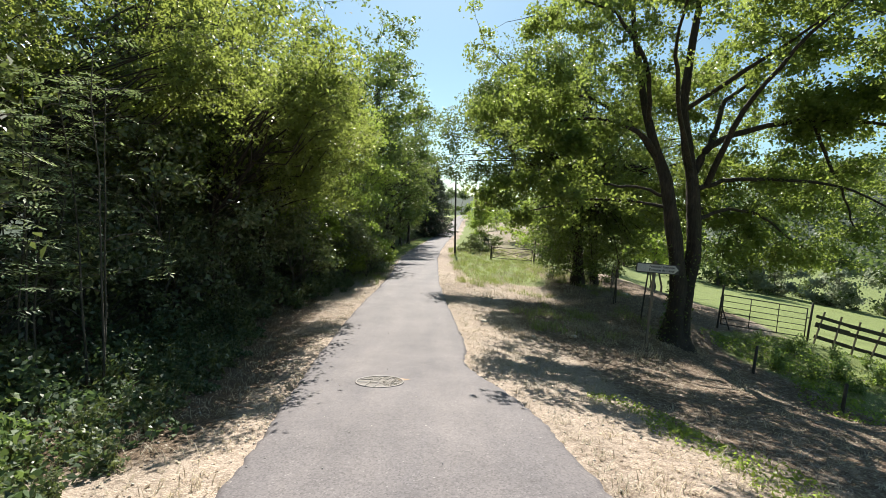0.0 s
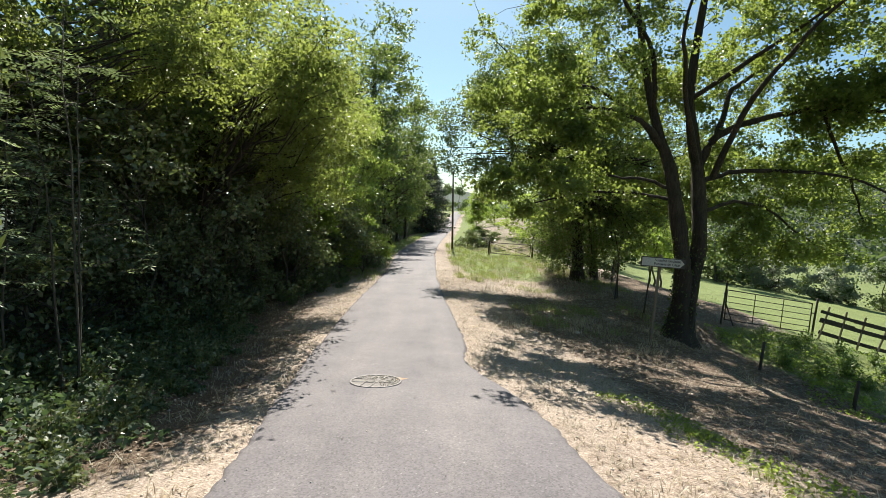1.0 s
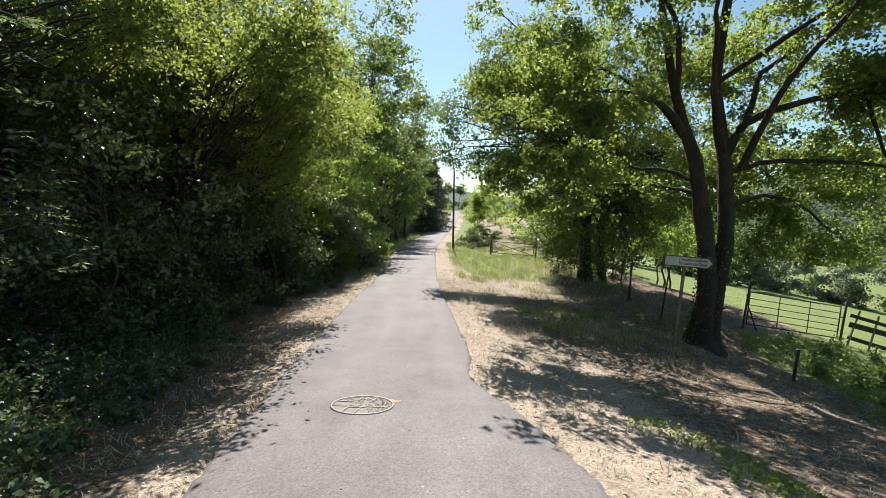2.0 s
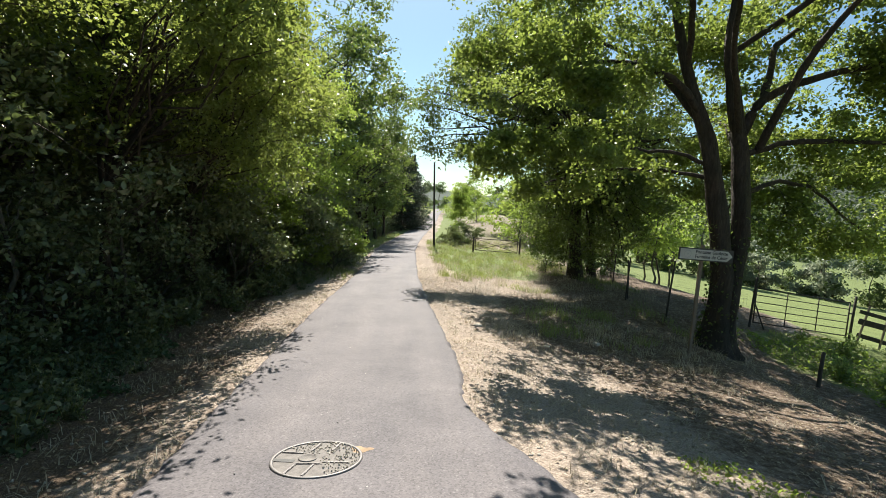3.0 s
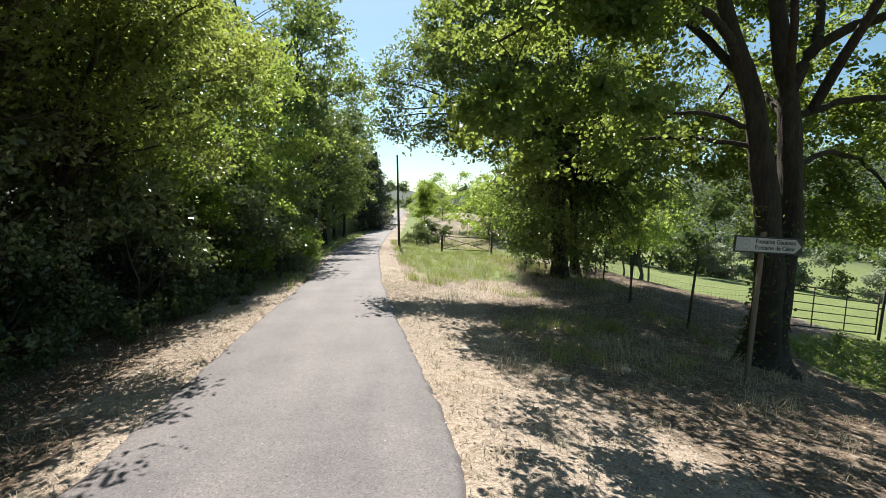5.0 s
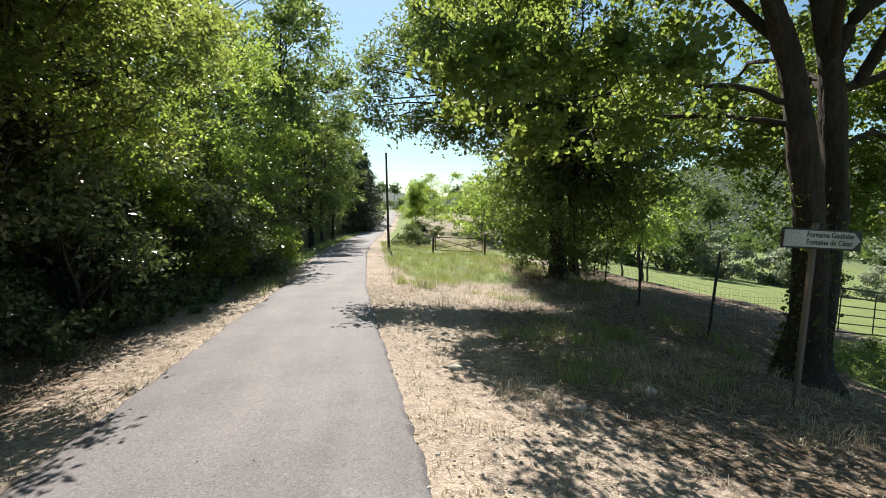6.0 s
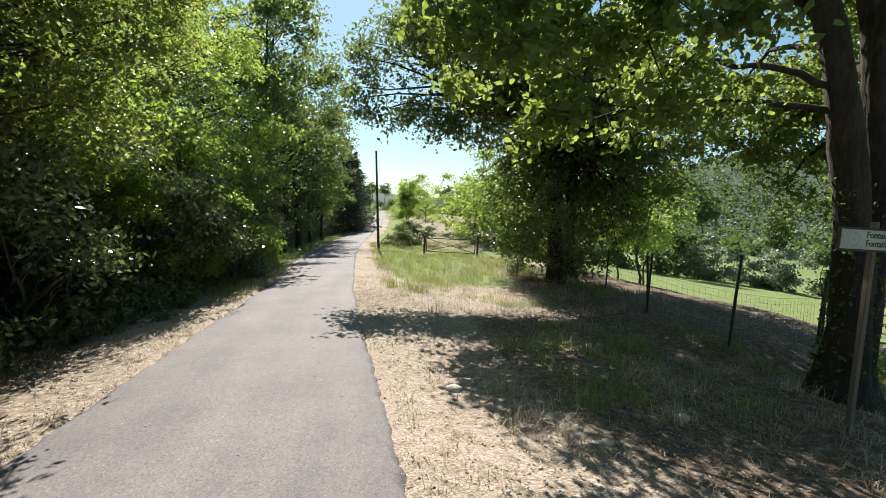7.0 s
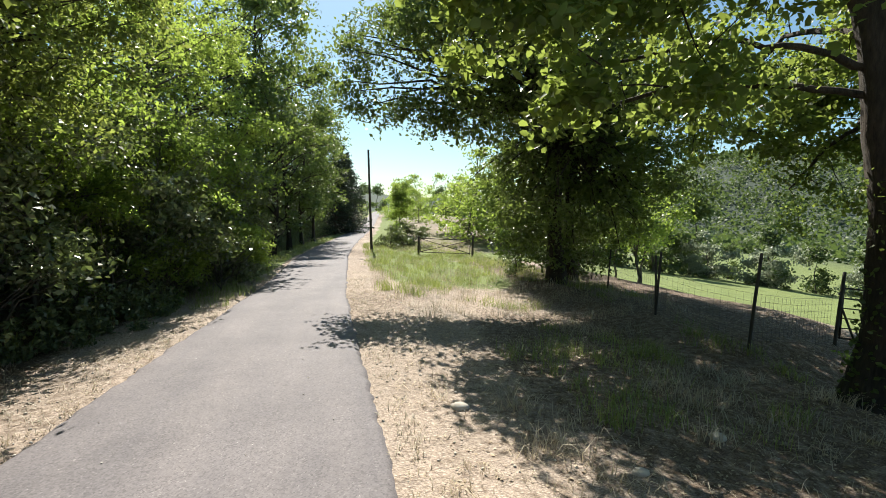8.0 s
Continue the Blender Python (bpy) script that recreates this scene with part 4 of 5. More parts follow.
planted(dull, spots, prng)


def leaf_cover(name, label, seed, n, x0, x1, y0, y1, top, size, material):
    """Low leaves over a stretch of ground; top(x, y) is the height of the growth, 0 where it is bare."""
    rng = np.random.default_rng(seed)
    x, y = rng.uniform(x0, x1, n), rng.uniform(y0, y1, n)
    h = top(x, y) * (0.75 + 0.45 * np.sin(x * 3.3 + 0.7 * y) * np.sin(y * 2.9 + 1))
    ok = (h > 0.02) & (rng.uniform(0, 1, n) < 0.6 + 0.4 * np.sin(x * 4.1 + y * 2.3) * np.sin(y * 3.7 - x))
    x, y, h = x[ok], y[ok], h[ok]
    v, f = leaves(np.stack([x, y, ground_z(x, y) + rng.uniform(0.1, 1, len(x)) * h], 1), size, rng, SMALL, 1.0)
    me = mesh_of(name, v, *f)
    me.materials.append(material)
    tagged(new(name, me), label, name.replace("_", " "), kind="stuff")


def bramble_top(x, y):
    edge_x = np.interp(y, [3, 4, 5, 7.5, 10.5], [-2.55, -2.75, -3.05, -3.7, -4.4]) + 0.22 * np.sin(y * 3.1) + 0.15 * np.sin(y * 7.3)
    return np.clip((edge_x - x) * 0.55, 0, 0.75) + np.where(x < edge_x, 0.06, 0)


def strip_top(x, y):
    g = x - along(y, LINE_Y, LINE_X) - road_right(y)
    return 0.13 * (1 - eased(0.15, 0.45, np.abs(g - 1.8 + 0.12 * np.sin(y * 4)))) * (1 - eased(6.6, 7.3, y))


def bank_top(x, y):
    d = x - along(y, LINE_Y, LINE_X)
    wave = np.sin(0.9 * x + 1.3 * y) + np.sin(1.7 * x - 0.8 * y + 1)
    return 0.34 * eased(9.4, 10.6, d + 0.3 * wave) * (1 - eased(14.6, 15.8, y + 0.4 * wave)) * eased(9.2, 10.6, y) * eased(-0.7, 0.3, wave)


leaf_cover("brambles", "low dark green brambles between hedge and verge", 94, 34000, -6.3, -2.3, 1.8, 12, bramble_top, 0.075, BRAMBLE_LEAF)
leaf_cover("ground_ivy", "low green leaves in a strip beside the track", 95, 16000, 1.8, 5.2, 2.2, 7.6, strip_top, 0.045, BRIGHT_LEAF)
leaf_cover("bank_weeds", "sunlit green weeds on the bank below the gate", 96, 20000, 6.5, 17, 9, 16.2, bank_top, 0.085, BRIGHT_LEAF)


def blades(name, label, x, y, height, width, material, seed, lean=0.5):
    """Single grass blades, each a bent sliver."""
    rng = np.random.default_rng(seed)
    n = len(x)
    z = ground_z(x, y) - 0.01
    h = height * rng.uniform(0.5, 1.3, n)
    a = rng.uniform(0, 6.28, n)
    d = np.stack([np.cos(a), np.sin(a), 0 * a], 1)
    s = np.stack([-np.sin(a), np.cos(a), 0 * a], 1) * (width * rng.uniform(0.6, 1.3, n))[:, None]
    p = np.stack([x, y, z], 1)
    le = lean * rng.uniform(0.2, 1.6, n)
    mid = p + d * (h * le * 0.35)[:, None] + np.stack([0 * h, 0 * h, h * 0.6], 1)
    tip = p + d * (h * le)[:, None] + np.stack([0 * h, 0 * h, h * np.clip(1.05 - 0.35 * le, 0.2, 1)], 1)
    v = np.stack([p - s, p + s, mid + s * 0.6, tip, mid - s * 0.6], 1).reshape(-1, 3)
    i = np.arange(n)[:, None] * 5
    me = mesh_of(name, v, i + np.array([[0, 1, 2, 4]]), i + np.array([[4, 2, 3]]))
    me.materials.append(material)
    tagged(new(name, me), label, "grass", kind="stuff")


def spread_spots(rng, n, x0, x1, y0, y1, keep, tuft=0.0, per=1):
    """Places strewn over a stretch where keep(x, y) says, single or in tufts."""
    x, y = rng.uniform(x0, x1, n), rng.uniform(y0, y1, n)
    ok = keep(x, y)
    x, y = x[ok], y[ok]
    if tuft:
        x, y = np.repeat(x, per), np.repeat(y, per)
        x, y = x + rng.normal(0, tuft, len(x)), y + rng.normal(0, tuft, len(y))
    return x, y


def off_road(x, y):
    d = x - along(y, LINE_Y, LINE_X)
    return np.where(d > 0, d - road_right(y), -d - road_left(y))


grng = np.random.default_rng(101)
gap = lambda x, y: off_road(x, y)
x, y = spread_spots(grng, 6500, -5.6, 9.5, 2.0, 26, lambda x, y: (gap(x, y) > 0.12) & (grng.uniform(0, 1, len(x)) < np.exp(-gap(x, y) * 0.3)), 0.06, 8)
ok = gap(x, y) > 0.05
fx, fy = spread_spots(grng, 5200, -4.5, 4.6, 2.0, 24, lambda x, y: (gap(x, y) > 0.0) & (gap(x, y) < 0.4), 0.03, 7)
blades("edge_grass", "short pale tufts along the broken asphalt edge", fx, fy, 0.055, 0.004, DRY_BLADE, 14, 1.2)
blades("dry_grass", "short dead straw-coloured grass on the verges", x[ok], y[ok], 0.10, 0.004, DRY_BLADE, 1, 1.6)
x, y = spread_spots(grng, 260, 1.5, 7.5, 9.0, 20, lambda x, y: (gap(x, y) > 0.9) & (np.sin(x * 1.7) + np.sin(y * 1.1 + 0.5) > 0.1), 0.11, 34)
blades("tall_dry_grass", "taller tufts of half-dry grass beside the track", x, y, 0.2, 0.0045, DRY_BLADE, 2, 1.0)
x, y = spread_spots(grng, 150, 2.0, 6.5, 12.0, 20, lambda x, y: (gap(x, y) > 1.2) & (np.sin(x * 2.1) + np.sin(y * 1.3 + 0.5) > 0.2), 0.12, 34)
blades("soft_grass", "soft pale green grass tufts among the dead grass", x, y, 0.22, 0.0045, GREEN_BLADE, 12, 0.9)
x, y = spread_spots(grng, 70, 2.2, 4.8, 12.3, 15.2, lambda x, y: np.sin(x * 2.6 + 0.5) + np.sin(y * 2.2) > -0.3, 0.09, 24)
blades("tuft_grass", "rough half-green grass tufts in the flecked shade", x, y, 0.26, 0.0045, GREEN_BLADE, 15, 0.8)
x, y = spread_spots(grng, 900, 0.6, 8.5, 19.5, 46, lambda x, y: (gap(x, y) > 0.7) & (y + 2.2 * np.sin(x) > 22), 0.12, 26)
x2, y2 = spread_spots(grng, 420, 0.6, 8.5, 19.0, 46, lambda x, y: gap(x, y) > 0.5, 0.14, 22)
blades("straw_stalks", "pale dry stalks among the tall grass", x2, y2, 0.27, 0.004, DRY_BLADE, 13, 0.6)
blades("tall_grass", "tall green grass round the pole and gate", x, y, 0.26, 0.006, GREEN_BLADE, 3, 0.6)
x, y = spread_spots(grng, 420, -5.2, -1, 19, 60, lambda x, y: (gap(x, y) > 0.15) & (gap(x, y) < 2.4), 0.1, 24)
blades("verge_grass", "green grass along the edge of the lane", x, y, 0.24, 0.006, GREEN_BLADE, 4, 0.6)
x, y = spread_spots(grng, 560, 1.4, 13, 3.5, 16, lambda x, y: (y < 7.2) & (np.abs(gap(x, y) - 1.8) < 0.35) | (x > 9.2) & (y > 10.5) & (y < 15.6), 0.08, 22)
blades("bank_grass", "green grass on the bank beside the track", x, y, 0.13, 0.006, GREEN_BLADE, 5, 0.9)
x, y = spread_spots(grng, 3200, 14, 75, 12, 90, lambda x, y: x - along(y, LINE_Y, LINE_X) > 11.0, 0.35, 6)
blades("meadow_grass", "short sunlit green meadow grass", x, y, 0.045, 0.02, GREEN_BLADE, 6, 1.5)

x, y = spread_spots(grng, 70000, -6.5, 12, 2, 22, lambda x, y: (gap(x, y) > 0.1) & ~((gap(x, y) < 0.5) & (grng.uniform(0, 1, len(x)) < 0.6)))
ok = grng.uniform(0, 1, len(x)) < np.where(gap(x, y) < 1.3, 0.45, 1.0)
x, y = x[ok], y[ok]
v, f = leaves(np.stack([x, y, ground_z(x, y) + 0.01], 1), 0.038, grng, SMALL, 3.0)
me = mesh_of("fallen_leaves", v, *f)
me.materials.append(DEAD_LEAF)
tagged(new("fallen_leaves", me), "dry brown fallen leaves strewn over the verges", "leaf litter", kind="stuff")

x, y = spread_spots(grng, 2600, -4.5, 4.5, 2, 20, lambda x, y: (gap(x, y) > -0.04) & (gap(x, y) < 1.5))
s = grng.uniform(0.006, 0.02, len(x))
on = grng.uniform(0, 1, 60)
cy = grng.uniform(3, 24, 60)
cx = along(cy, LINE_Y, LINE_X) - road_left(cy) + on * (road_left(cy) + road_right(cy))
lift = np.concatenate([0 * x, np.full(60, 0.03)])
x, y, s = np.concatenate([x, cx]), np.concatenate([y, cy]), np.concatenate([s, grng.uniform(0.004, 0.01, 60)])
oct_v = np.array([(1, 0, 0), (0, 1, 0), (-1, 0, 0), (0, -1, 0), (0, 0, 0.7), (0, 0, -0.7)])
oct_f = np.array([(0, 1, 4), (1, 2, 4), (2, 3, 4), (3, 0, 4), (1, 0, 5), (2, 1, 5), (3, 2, 5), (0, 3, 5)])
v = np.stack([x, y, np.where(lift > 0, base_z(x, y), ground_z(x, y)) + lift + s * 0.3], 1)[:, None] + s[:, None, None] * (oct_v[None] + grng.normal(0, 0.22, (len(x), 6, 3)))
me = mesh_of("gravel", v.reshape(-1, 3), (np.arange(len(x))[:, None, None] * 6 + oct_f[None]).reshape(-1, 3))
me.materials.append(STONE)
tagged(new("gravel", me), "loose pale gravel strewn along the asphalt", "gravel", kind="stuff")


# ---- signpost ----
def signpost():
    x, y = 5.2, 11.93
    z = float(ground_z(x, y))
    root = thing("signpost", (x, y, z), "wooden signpost with a white arrow board in a dark backing board", "sign")
    h = 1.25 - z
    bm = bmesh.new()
    box(bm, (0.06, 0.055, h + 0.45), (0, 0, (h + 0.45) / 2 - 0.2), Euler((0, radians(1.2), 0)).to_matrix(), 0.006)
    part("post", bm, OLD_WOOD, root)
    tilt = Euler((0, radians(1.8), 0)).to_matrix()
    centre = Vector((0.07, -0.055, h + 0.06))
    bm = bmesh.new()
    box(bm, (1.1, 0.022, 0.24), centre, tilt, 0.004)
    board = part("backing_board", bm, SIGN_DARK, root, "dark stained backing board")
    bm = bmesh.new()
    out = [(-0.525, -0.098), (0.425, -0.098), (0.525, 0.0), (0.425, 0.098), (-0.525, 0.098)]
    f = bm.faces.new([bm.verts.new(centre + tilt @ Vector((a, -0.016, b))) for a, b in out])
    ext = bmesh.ops.extrude_face_region(bm, geom=[f])["geom"]
    bmesh.ops.translate(bm, verts=[g for g in ext if isinstance(g, bmesh.types.BMVert)], vec=(0, 0.006, 0))
    bmesh.ops.recalc_face_normals(bm, faces=bm.faces)
    panel = part("arrow_panel", bm, SIGN_WHITE, root, "weathered white arrow panel pointing to one side")
    for text, row in (("Fontaine Gauloise", 0.022), ("Fontaine de César", -0.066)):
        cu = bpy.data.curves.new("lettering", "FONT")
        cu.body, cu.size, cu.extrude, cu.align_x, cu.offset = text, 0.09, 0.001, "LEFT", 0.0016
        tmp = new("lettering", cu)
        bpy.context.view_layer.update()
        me = bpy.data.meshes.new_from_object(tmp.evaluated_get(bpy.context.evaluated_depsgraph_get()))
        width = max(v.co.x for v in me.vertices)
        bpy.data.objects.remove(tmp)
        me.transform(Matrix.Translation(centre) @ tilt.to_4x4() @ Matrix.Translation((-0.225, -0.0175, row)) @ Matrix.Rotation(radians(90), 4, "X") @ Matrix.Diagonal((0.65 / width, 1, 1, 1)))
        me.materials.clear()
        part("lettering", me, LETTERING, panel, "dark bold lettering")
    bm = bmesh.new()
    for r0, r1 in ((0.062, 0.074), (0.0, 0.02)):
        n = 28
        o = [bm.verts.new(centre + tilt @ Vector((-0.375 + r1 * math.cos(6.2832 * k / n), -0.0175, r1 * math.sin(6.2832 * k / n)))) for k in range(n)]
        if r0:
            i = [bm.verts.new(centre + tilt @ Vector((-0.375 + r0 * math.cos(6.2832 * k / n), -0.0175, r0 * math.sin(6.2832 * k / n)))) for k in range(n)]
            for k in range(n):
                bm.faces.new((o[k], o[(k + 1) % n], i[(k + 1) % n], i[k]))
        else:
            bm.faces.new(o)
    part("emblem", bm, EMBLEM, panel, "faded round emblem")


signpost()


# ---- fences and gates ----
def post_mesh(height, r, lean=(0, 0), sides=8):
    return smoothed(mesh_of("post", *tubes([([(0, 0, -0.3), (lean[0] * 0.5, lean[1] * 0.5, height * 0.5), (lean[0], lean[1], height - 0.01), (lean[0], lean[1], height)], [r, r * 0.97, r * 0.92, r * 0.3])], sides)))


def field_gate():
    a, b = np.array([9.55, 16.15]), np.array([12.95, 16.4])
    za, zb = float(ground_z(*a)), float(ground_z(*b))
    root = thing("field_gate", (a[0], a[1], za), "closed dark metal five-bar field gate with round posts", "gate")
    d = np.array([*(b - a), zb - za])
    part("post", post_mesh(1.5, 0.034, (0.09, 0)), DARK_WOOD, root)
    other = part("post", post_mesh(1.4, 0.036, (0.06, 0)), DARK_WOOD, root)
    other.location = d
    s, e = d * 0.035, d * 0.965
    for k in range(6):
        h = 0.16 + 0.205 * k
        part("gate_bar", bars_mesh("gate_bar", [(s + (0, 0, h), e + (0, 0, h), 0.019 if k in (0, 5) else 0.014)]), GATE_STEEL, root)
    for f in (0.035, 0.34, 0.65, 0.965):
        part("upright", bars_mesh("upright", [(d * f + (0, 0, 0.15), d * f + (0, 0, 1.2), 0.02 if f in (0.035, 0.965) else 0.014)]), GATE_STEEL, root)
    brace = part("brace", bars_mesh("brace", [((0.34, -0.22, -0.1), (0.06, -0.02, 0.8), 0.02)], 8), DARK_WOOD, root)
    for h in (0.4, 1.05):
        bm = box(bmesh.new(), (0.1, 0.03, 0.05), (s[0] * 0.5, s[1], h), None, 0.005)
        part("hinge", bm, GATE_STEEL, root)
    bm = box(bmesh.new(), (0.12, 0.03, 0.04), (e[0] + 0.05, e[1], e[2] + 0.85), None, 0.005)
    part("latch", bm, GATE_STEEL, root)


field_gate()


def rail_fence():
    pts = [(13.15, 16.35), (14.0, 15.95), (14.9, 15.5), (15.8, 15.0), (16.8, 14.4), (17.9, 13.7), (19.2, 12.9)]
    z = [float(ground_z(*p)) for p in pts]
    root = thing("rail_fence", (*pts[0], z[0]), "old dark wooden rail fence with leaning battens", "fence")
    rng = np.random.default_rng(7)
    o = np.array([*pts[0], z[0]])
    for f in np.arange(0.0, len(pts) - 1.0, 0.55):
        k = int(f)
        p, h = np.array(pts[k]) + (np.array(pts[k + 1]) - pts[k]) * (f - k), z[k] + (z[k + 1] - z[k]) * (f - k)
        s = np.array([*p, h]) - o
        # battens take a lighter wood than the rails, to paint them sunlit
        bm = box(bmesh.new(), (0.06, 0.04, 1.35), (s[0] + 0.08, s[1] - 0.05, s[2] + 0.5), Euler((rng.normal(0, 0.03), radians(12) + rng.normal(0, 0.05), 0)).to_matrix(), 0.008)
        part("batten", bm, OLD_WOOD, root, "split batten with sunlight put into its pale wood colour")
    for (p, h), (q, h2) in zip(zip(pts[:-1], z[:-1]), zip(pts[1:], z[1:])):
        a, b = np.array([*p, h]) - o, np.array([*q, h2]) - o
        mid, d = (a + b) / 2, Vector(b - a)
        for height, size in ((0.98, 0.13), (0.70, 0.16), (0.26, 0.13)):
            turn = d.to_track_quat("X", "Z").to_matrix() @ Euler((rng.normal(0, 0.06), rng.normal(0, 0.012), 0)).to_matrix()
            bm = box(bmesh.new(), (d.length * 1.03, 0.035, size * rng.uniform(0.85, 1.1)), (mid[0], mid[1], mid[2] + height), turn, 0.008)
            part("rail", bm, DARK_WOOD, root)


rail_fence()


def wire_fence():
    run = [(9.4, 16.15), (6.28, 14.88), (6.3, 17.3), (7.9, 22.0), (9.5, 26.0), (11.5, 31)]
    zs = [float(ground_z(*p)) for p in run]
    o = np.array([*run[1], zs[1]])
    root = thing("wire_fence", tuple(o), "sagging wire netting fence on thin dark posts", "fence")
    for k, (p, h) in enumerate(zip(run[1:], zs[1:])):
        ob = part("post", post_mesh((1.6, 1.35, 1.3, 1.3, 1.3)[k], 0.026, (0.12, 0.0) if k == 0 else (0.05, 0)), DARK_WOOD, root)
        ob.location = np.array([*p, h]) - o
    extra = part("post", post_mesh(1.25, 0.026, (-0.1, 0)), DARK_WOOD, root)
    extra.location = np.array([6.5, 17.55, float(ground_z(6.5, 17.55))]) - o
    for (p, h), (q, h2) in zip(zip(run[:-1], zs[:-1]), zip(run[1:], zs[1:])):
        a, b = np.array([*p, h]) - o, np.array([*q, h2]) - o
        n = int(np.linalg.norm(b - a) / 0.16)
        ends = []
        for k in range(n + 1):
            c = a + (b - a) * k / n
            ends.append((c + (0, 0, 0.03), c + (0, 0, 0.95 - 0.06 * math.sin(3.14 * k / n)), 0.0018))
        for hz in np.linspace(0.05, 0.95, 8):
            m = (a + b) / 2 + (0, 0, hz - 0.05 * hz)
            ends += [(a + (0, 0, hz), m, 0.002), (m, b + (0, 0, hz), 0.002)]
        part("netting", bars_mesh("netting", ends, 3), WIRE, root)


wire_fence()
for x, y, h in ((8.25, 12.25, 0.74), (8.75, 10.05, 0.66)):
    root = thing("stump_post", (x, y, float(ground_z(x, y))), "short dark wooden post standing alone on the bank", "post", "short posts on the bank")
    part("post", post_mesh(h, 0.038, (0.03, 0)), DARK_WOOD, root)
    part("cap", smoothed(mesh_of("cap", *tubes([([(0.03, 0, h - 0.012), (0.03, 0, h + 0.004), (0.03, 0, h + 0.02)], [0.036, 0.03, 0.004])], 8))), DARK_WOOD, root)


def braced_gate():
    a, b = np.array([3.85, 37.2, 0]), np.array([7.25, 37.0, 0])
    a[2], b[2] = float(ground_z(a[0], a[1])), float(ground_z(b[0], b[1]))
    root = thing("braced_gate", tuple(a), "rusty steel gate with crossed braces between two posts", "gate")
    d = b - a
    for f, h in ((0.0, 1.15), (1.0, 1.4)):
        ob = part("post", post_mesh(h, 0.075), DARK_WOOD, root)
        ob.location = d * f
    s, m, e = d * 0.04, d * 0.5, d * 0.95
    for name, p, q, r in (("top_bar", s + (0, 0, 1.02), e + (0, 0, 1.08), 0.032), ("bottom_bar", s + (0, 0, 0.18), e + (0, 0, 0.2), 0.026), ("upright", s + (0, 0, 0.15), s + (0, 0, 1.04), 0.028), ("upright", e + (0, 0, 0.15), e + (0, 0, 1.1), 0.028),
                          ("brace", s + (0, 0, 1.0), e + (0, 0, 0.22), 0.022), ("brace", s + (0, 0, 0.2), e + (0, 0, 1.05), 0.022)):
        part(name, bars_mesh(name, [(p, q, r)]), GATE_STEEL, root)


braced_gate()

# the pole
x, y = 1.03, 39.1
z = float(ground_z(x, y))
root = thing("utility_pole", (x, y, z), "slim dark wooden utility pole leaning slightly beside the lane", "pole")
part("pole", smoothed(mesh_of("pole", *tubes([([(0.01, 0, -0.4), (-0.15, 0, (5.06 - z) / 2), (-0.29, 0, 5.04 - z), (-0.29, 0, 5.06 - z)], [0.095, 0.078, 0.062, 0.02])], 10))), DARK_WOOD, root)
part("cap", smoothed(mesh_of("cap", *tubes([([(-0.29, 0, 5.05 - z), (-0.29, 0, 5.09 - z), (-0.29, 0, 5.1 - z)], [0.07, 0.07, 0.01])], 10))), GATE_STEEL, root)


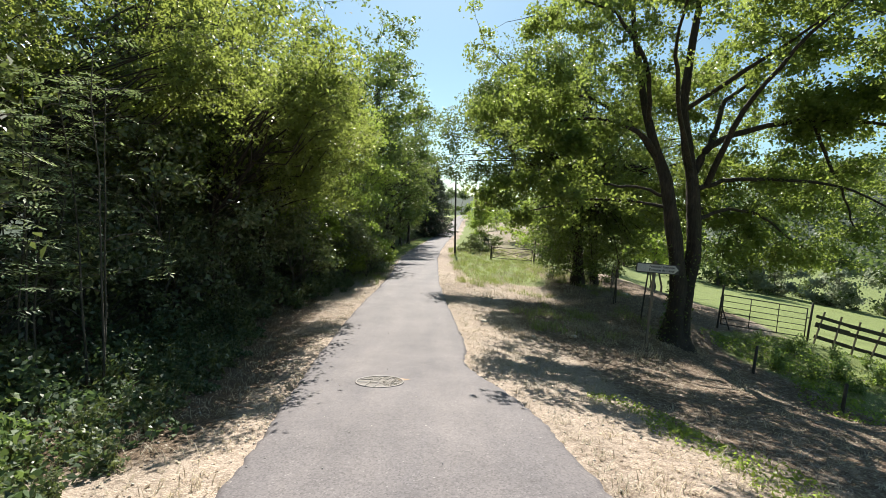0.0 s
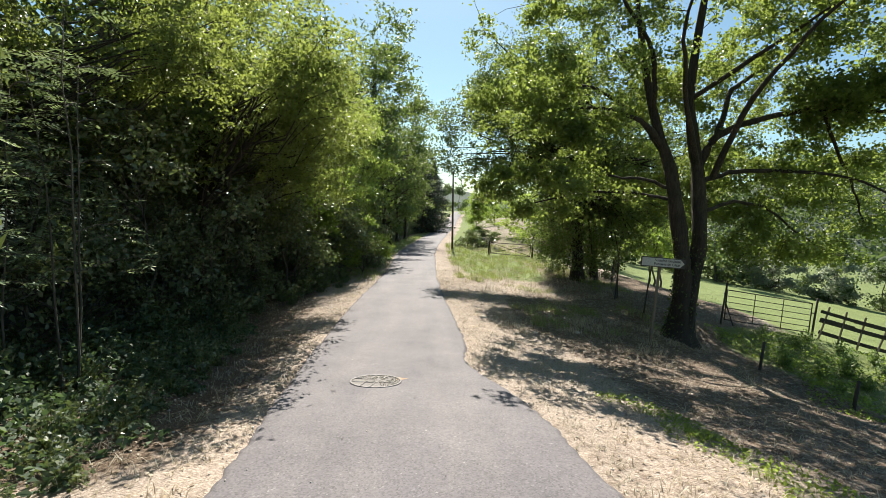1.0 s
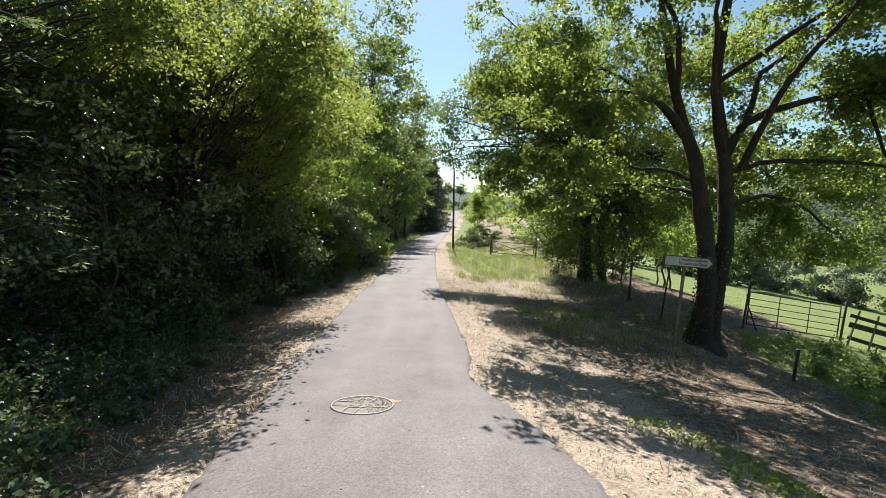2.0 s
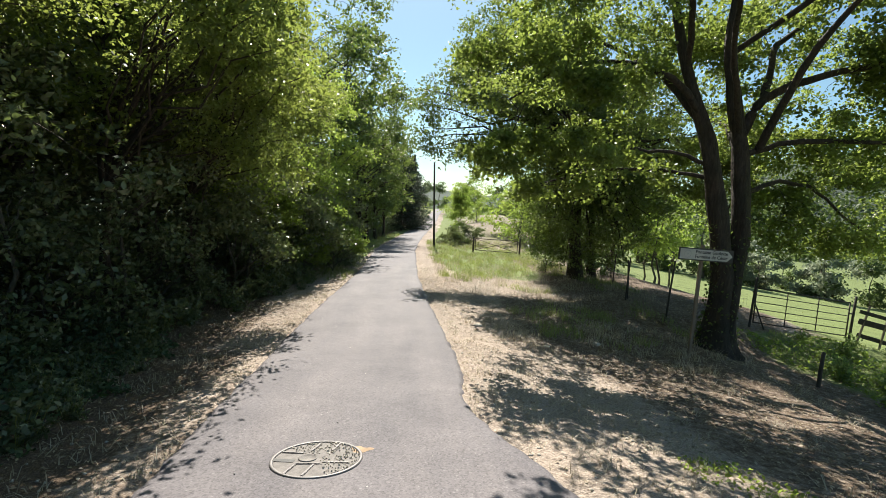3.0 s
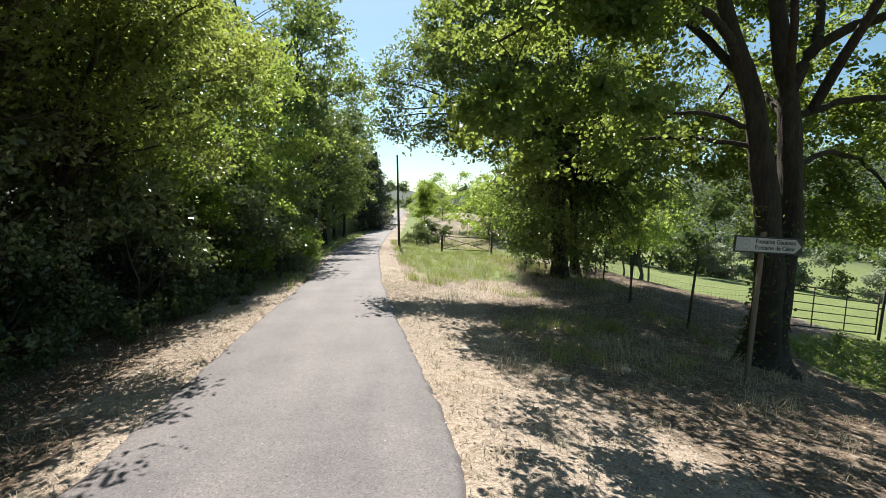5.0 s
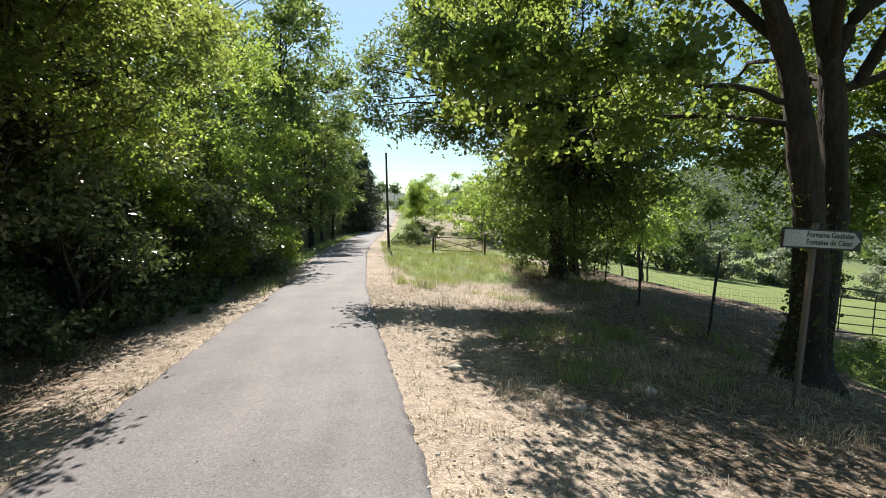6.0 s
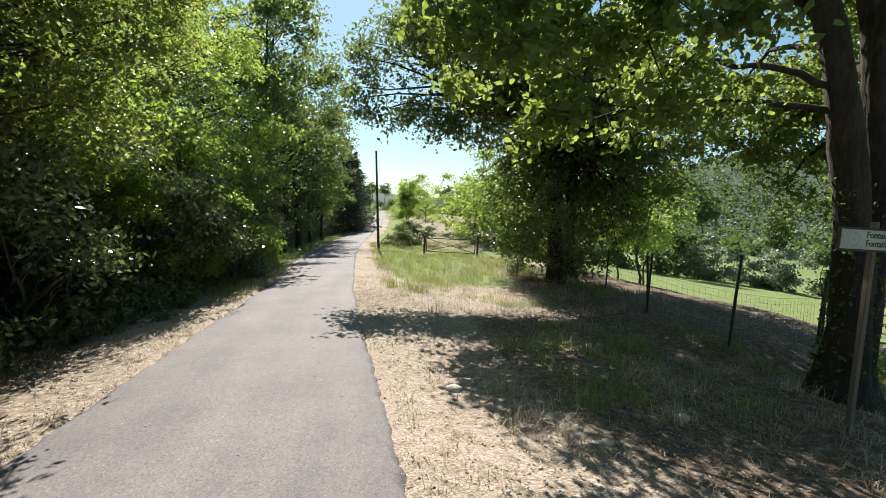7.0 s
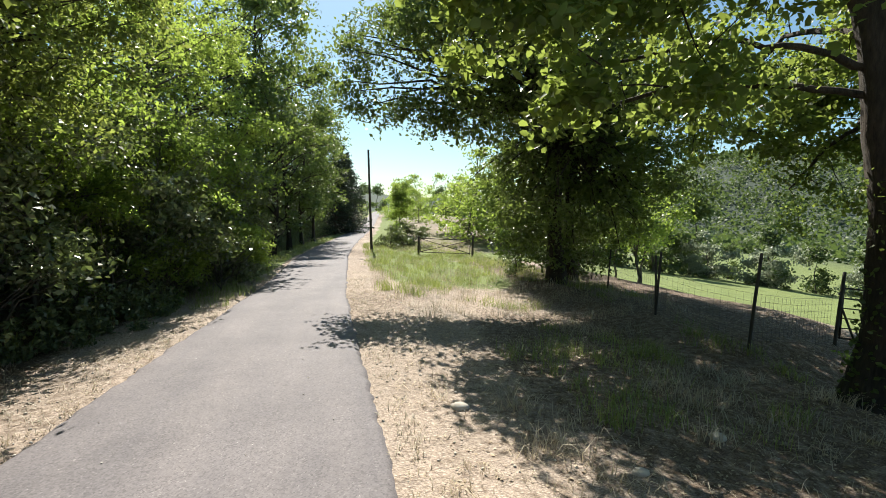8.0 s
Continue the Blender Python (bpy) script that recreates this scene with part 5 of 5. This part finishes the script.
# ---- manhole ----
def manhole():
    x, y = -1.0, 6.6
    root = thing("manhole_cover", (x, y, road_z(x, y)), "round iron manhole cover half filled with pale grit", "manhole")
    e = 0.02
    sx, sy = (road_z(x + e, y) - road_z(x - e, y)) / (2 * e), (road_z(x, y + 0.2) - road_z(x, y - 0.2)) / 0.4
    right, up = Vector((1, 0, sx)).normalized(), Vector((-sx, -sy, 1)).normalized()
    root.matrix_basis = Matrix.Translation((x, y, road_z(x, y) + 0.004)) @ Matrix((right, up.cross(right), up)).transposed().to_4x4()
    n = 48
    ang = np.arange(n) * 2 * np.pi / n

    def lathe(name, prof):
        v = np.concatenate([np.stack([r * np.cos(ang), r * np.sin(ang), 0 * ang + h], 1) for r, h in prof])
        q = [(k * n + j, k * n + (j + 1) % n, (k + 1) * n + (j + 1) % n, (k + 1) * n + j) for k in range(len(prof) - 1) for j in range(n)]
        return smoothed(mesh_of(name, v, np.array(q)))
    R = 0.345
    part("rim", lathe("rim", [(R, -0.02), (R - 0.002, 0.006), (R - 0.008, 0.01), (R - 0.02, 0.01), (R - 0.026, 0.006), (R - 0.028, -0.02)]), CAST_IRON, root, "worn pale iron rim")
    part("plate", lathe("plate", [(R - 0.03, 0.0), (0.2, 0.002), (0.1, 0.003), (0.001, 0.003)]), GRIT, root, "plate covered with pale grit")
    hub = part("hub", lathe("hub", [(0.07, 0.0), (0.07, 0.009), (0.06, 0.009), (0.056, 0.004), (0.02, 0.004), (0.001, 0.004)]), GRIT, root)
    hub.location = (-0.2 * R, 0.0, 0.0)
    for a0, a1 in (((-0.84, 0.33), (-0.35, 0.25)), ((-0.52, -0.8), (-0.39, -0.33)), ((-0.13, -0.88), (0.0, -0.33)), ((0.15, -0.22), (0.72, -0.25)), ((-0.2, 0.38), (-0.07, 0.85)), ((0.26, 0.38), (0.39, 0.86)), ((-0.4, -0.3), (0.12, -0.3))):
        p, q = np.array(a0) * R, np.array(a1) * R
        d = q - p
        bm = box(bmesh.new(), (float(np.hypot(*d)), 0.016, 0.012), (*((p + q) / 2), 0.005), Euler((0, 0, math.atan2(d[1], d[0]))).to_matrix(), 0.003)
        part("rib", bm, CAST_IRON, root)
    # a thin near-black strip paints the shade inside the slot; no opening is cut
    bm = box(bmesh.new(), (0.48 * R, 0.05, 0.003), (-0.69 * R, -0.12 * R, 0.0035), Euler((0, 0, -0.15)).to_matrix(), 0.001)
    part("slot", bm, LETTERING, root, "flat near-black strip painting the shade of an open slot")
    a = np.arange(22) * 2 * np.pi / 22
    rim_r = 0.085 * (1 + 0.25 * np.sin(3 * a + 1) + 0.15 * np.sin(5 * a))
    v = np.concatenate([[(0.88 * R, 0.5 * R, 0.006)], np.stack([0.88 * R + rim_r * np.cos(a), 0.5 * R + 0.8 * rim_r * np.sin(a), 0 * a - 0.001], 1)])
    part("sand", mesh_of("sand", v, np.array([(0, k + 1, (k + 1) % 22 + 1) for k in range(22)])), SAND, root, "small heap of orange sand on the rim")
    rng = np.random.default_rng(3)
    bm = bmesh.new()
    for k in range(300):
        r, a = 0.32 * math.sqrt(rng.uniform(0.02, 1)), rng.uniform(-1.2, 2.6)
        s = rng.uniform(0.002, 0.007)
        m = Matrix.Translation((r * math.cos(a), r * math.sin(a), 0.006)) @ Euler(rng.uniform(0, 6, 3)).to_matrix().to_4x4() @ Matrix.Diagonal((s * 1.4, s, s * 0.7, 1))
        bmesh.ops.create_cube(bm, size=1.6, matrix=m)
    part("grit", bm, STONE, root, "loose pale chippings")["kind"] = "stuff"


manhole()

# a few field stones on the verge
def field_stone(seed, size):
    rng = np.random.default_rng(seed)
    bm = bmesh.new()
    bmesh.ops.create_icosphere(bm, subdivisions=2, radius=1)
    for v in bm.verts:
        v.co *= 1 + 0.22 * noise.noise(v.co * 1.7 + Vector((seed, 0, 0)))
        v.co = Vector((v.co.x * size, v.co.y * size * 0.8, v.co.z * size * 0.42))
    me = bpy.data.meshes.new("field_stone")
    bm.to_mesh(me)
    bm.free()
    me.materials.append(STONE)
    return smoothed(me)


for k, (x, y, s) in enumerate(((1.08, 13.0, 0.1), (8.4, 21.5, 0.2), (3.4, 12.2, 0.09), (2.2, 11.6, 0.07))):
    ob = new("field_stone", field_stone(k + 1, s))
    ob.location = (x, y, float(ground_z(x, y)) + s * 0.1)
    tagged(ob, "pale weathered field stone half sunk in the verge", "stone", "stones on the verge")
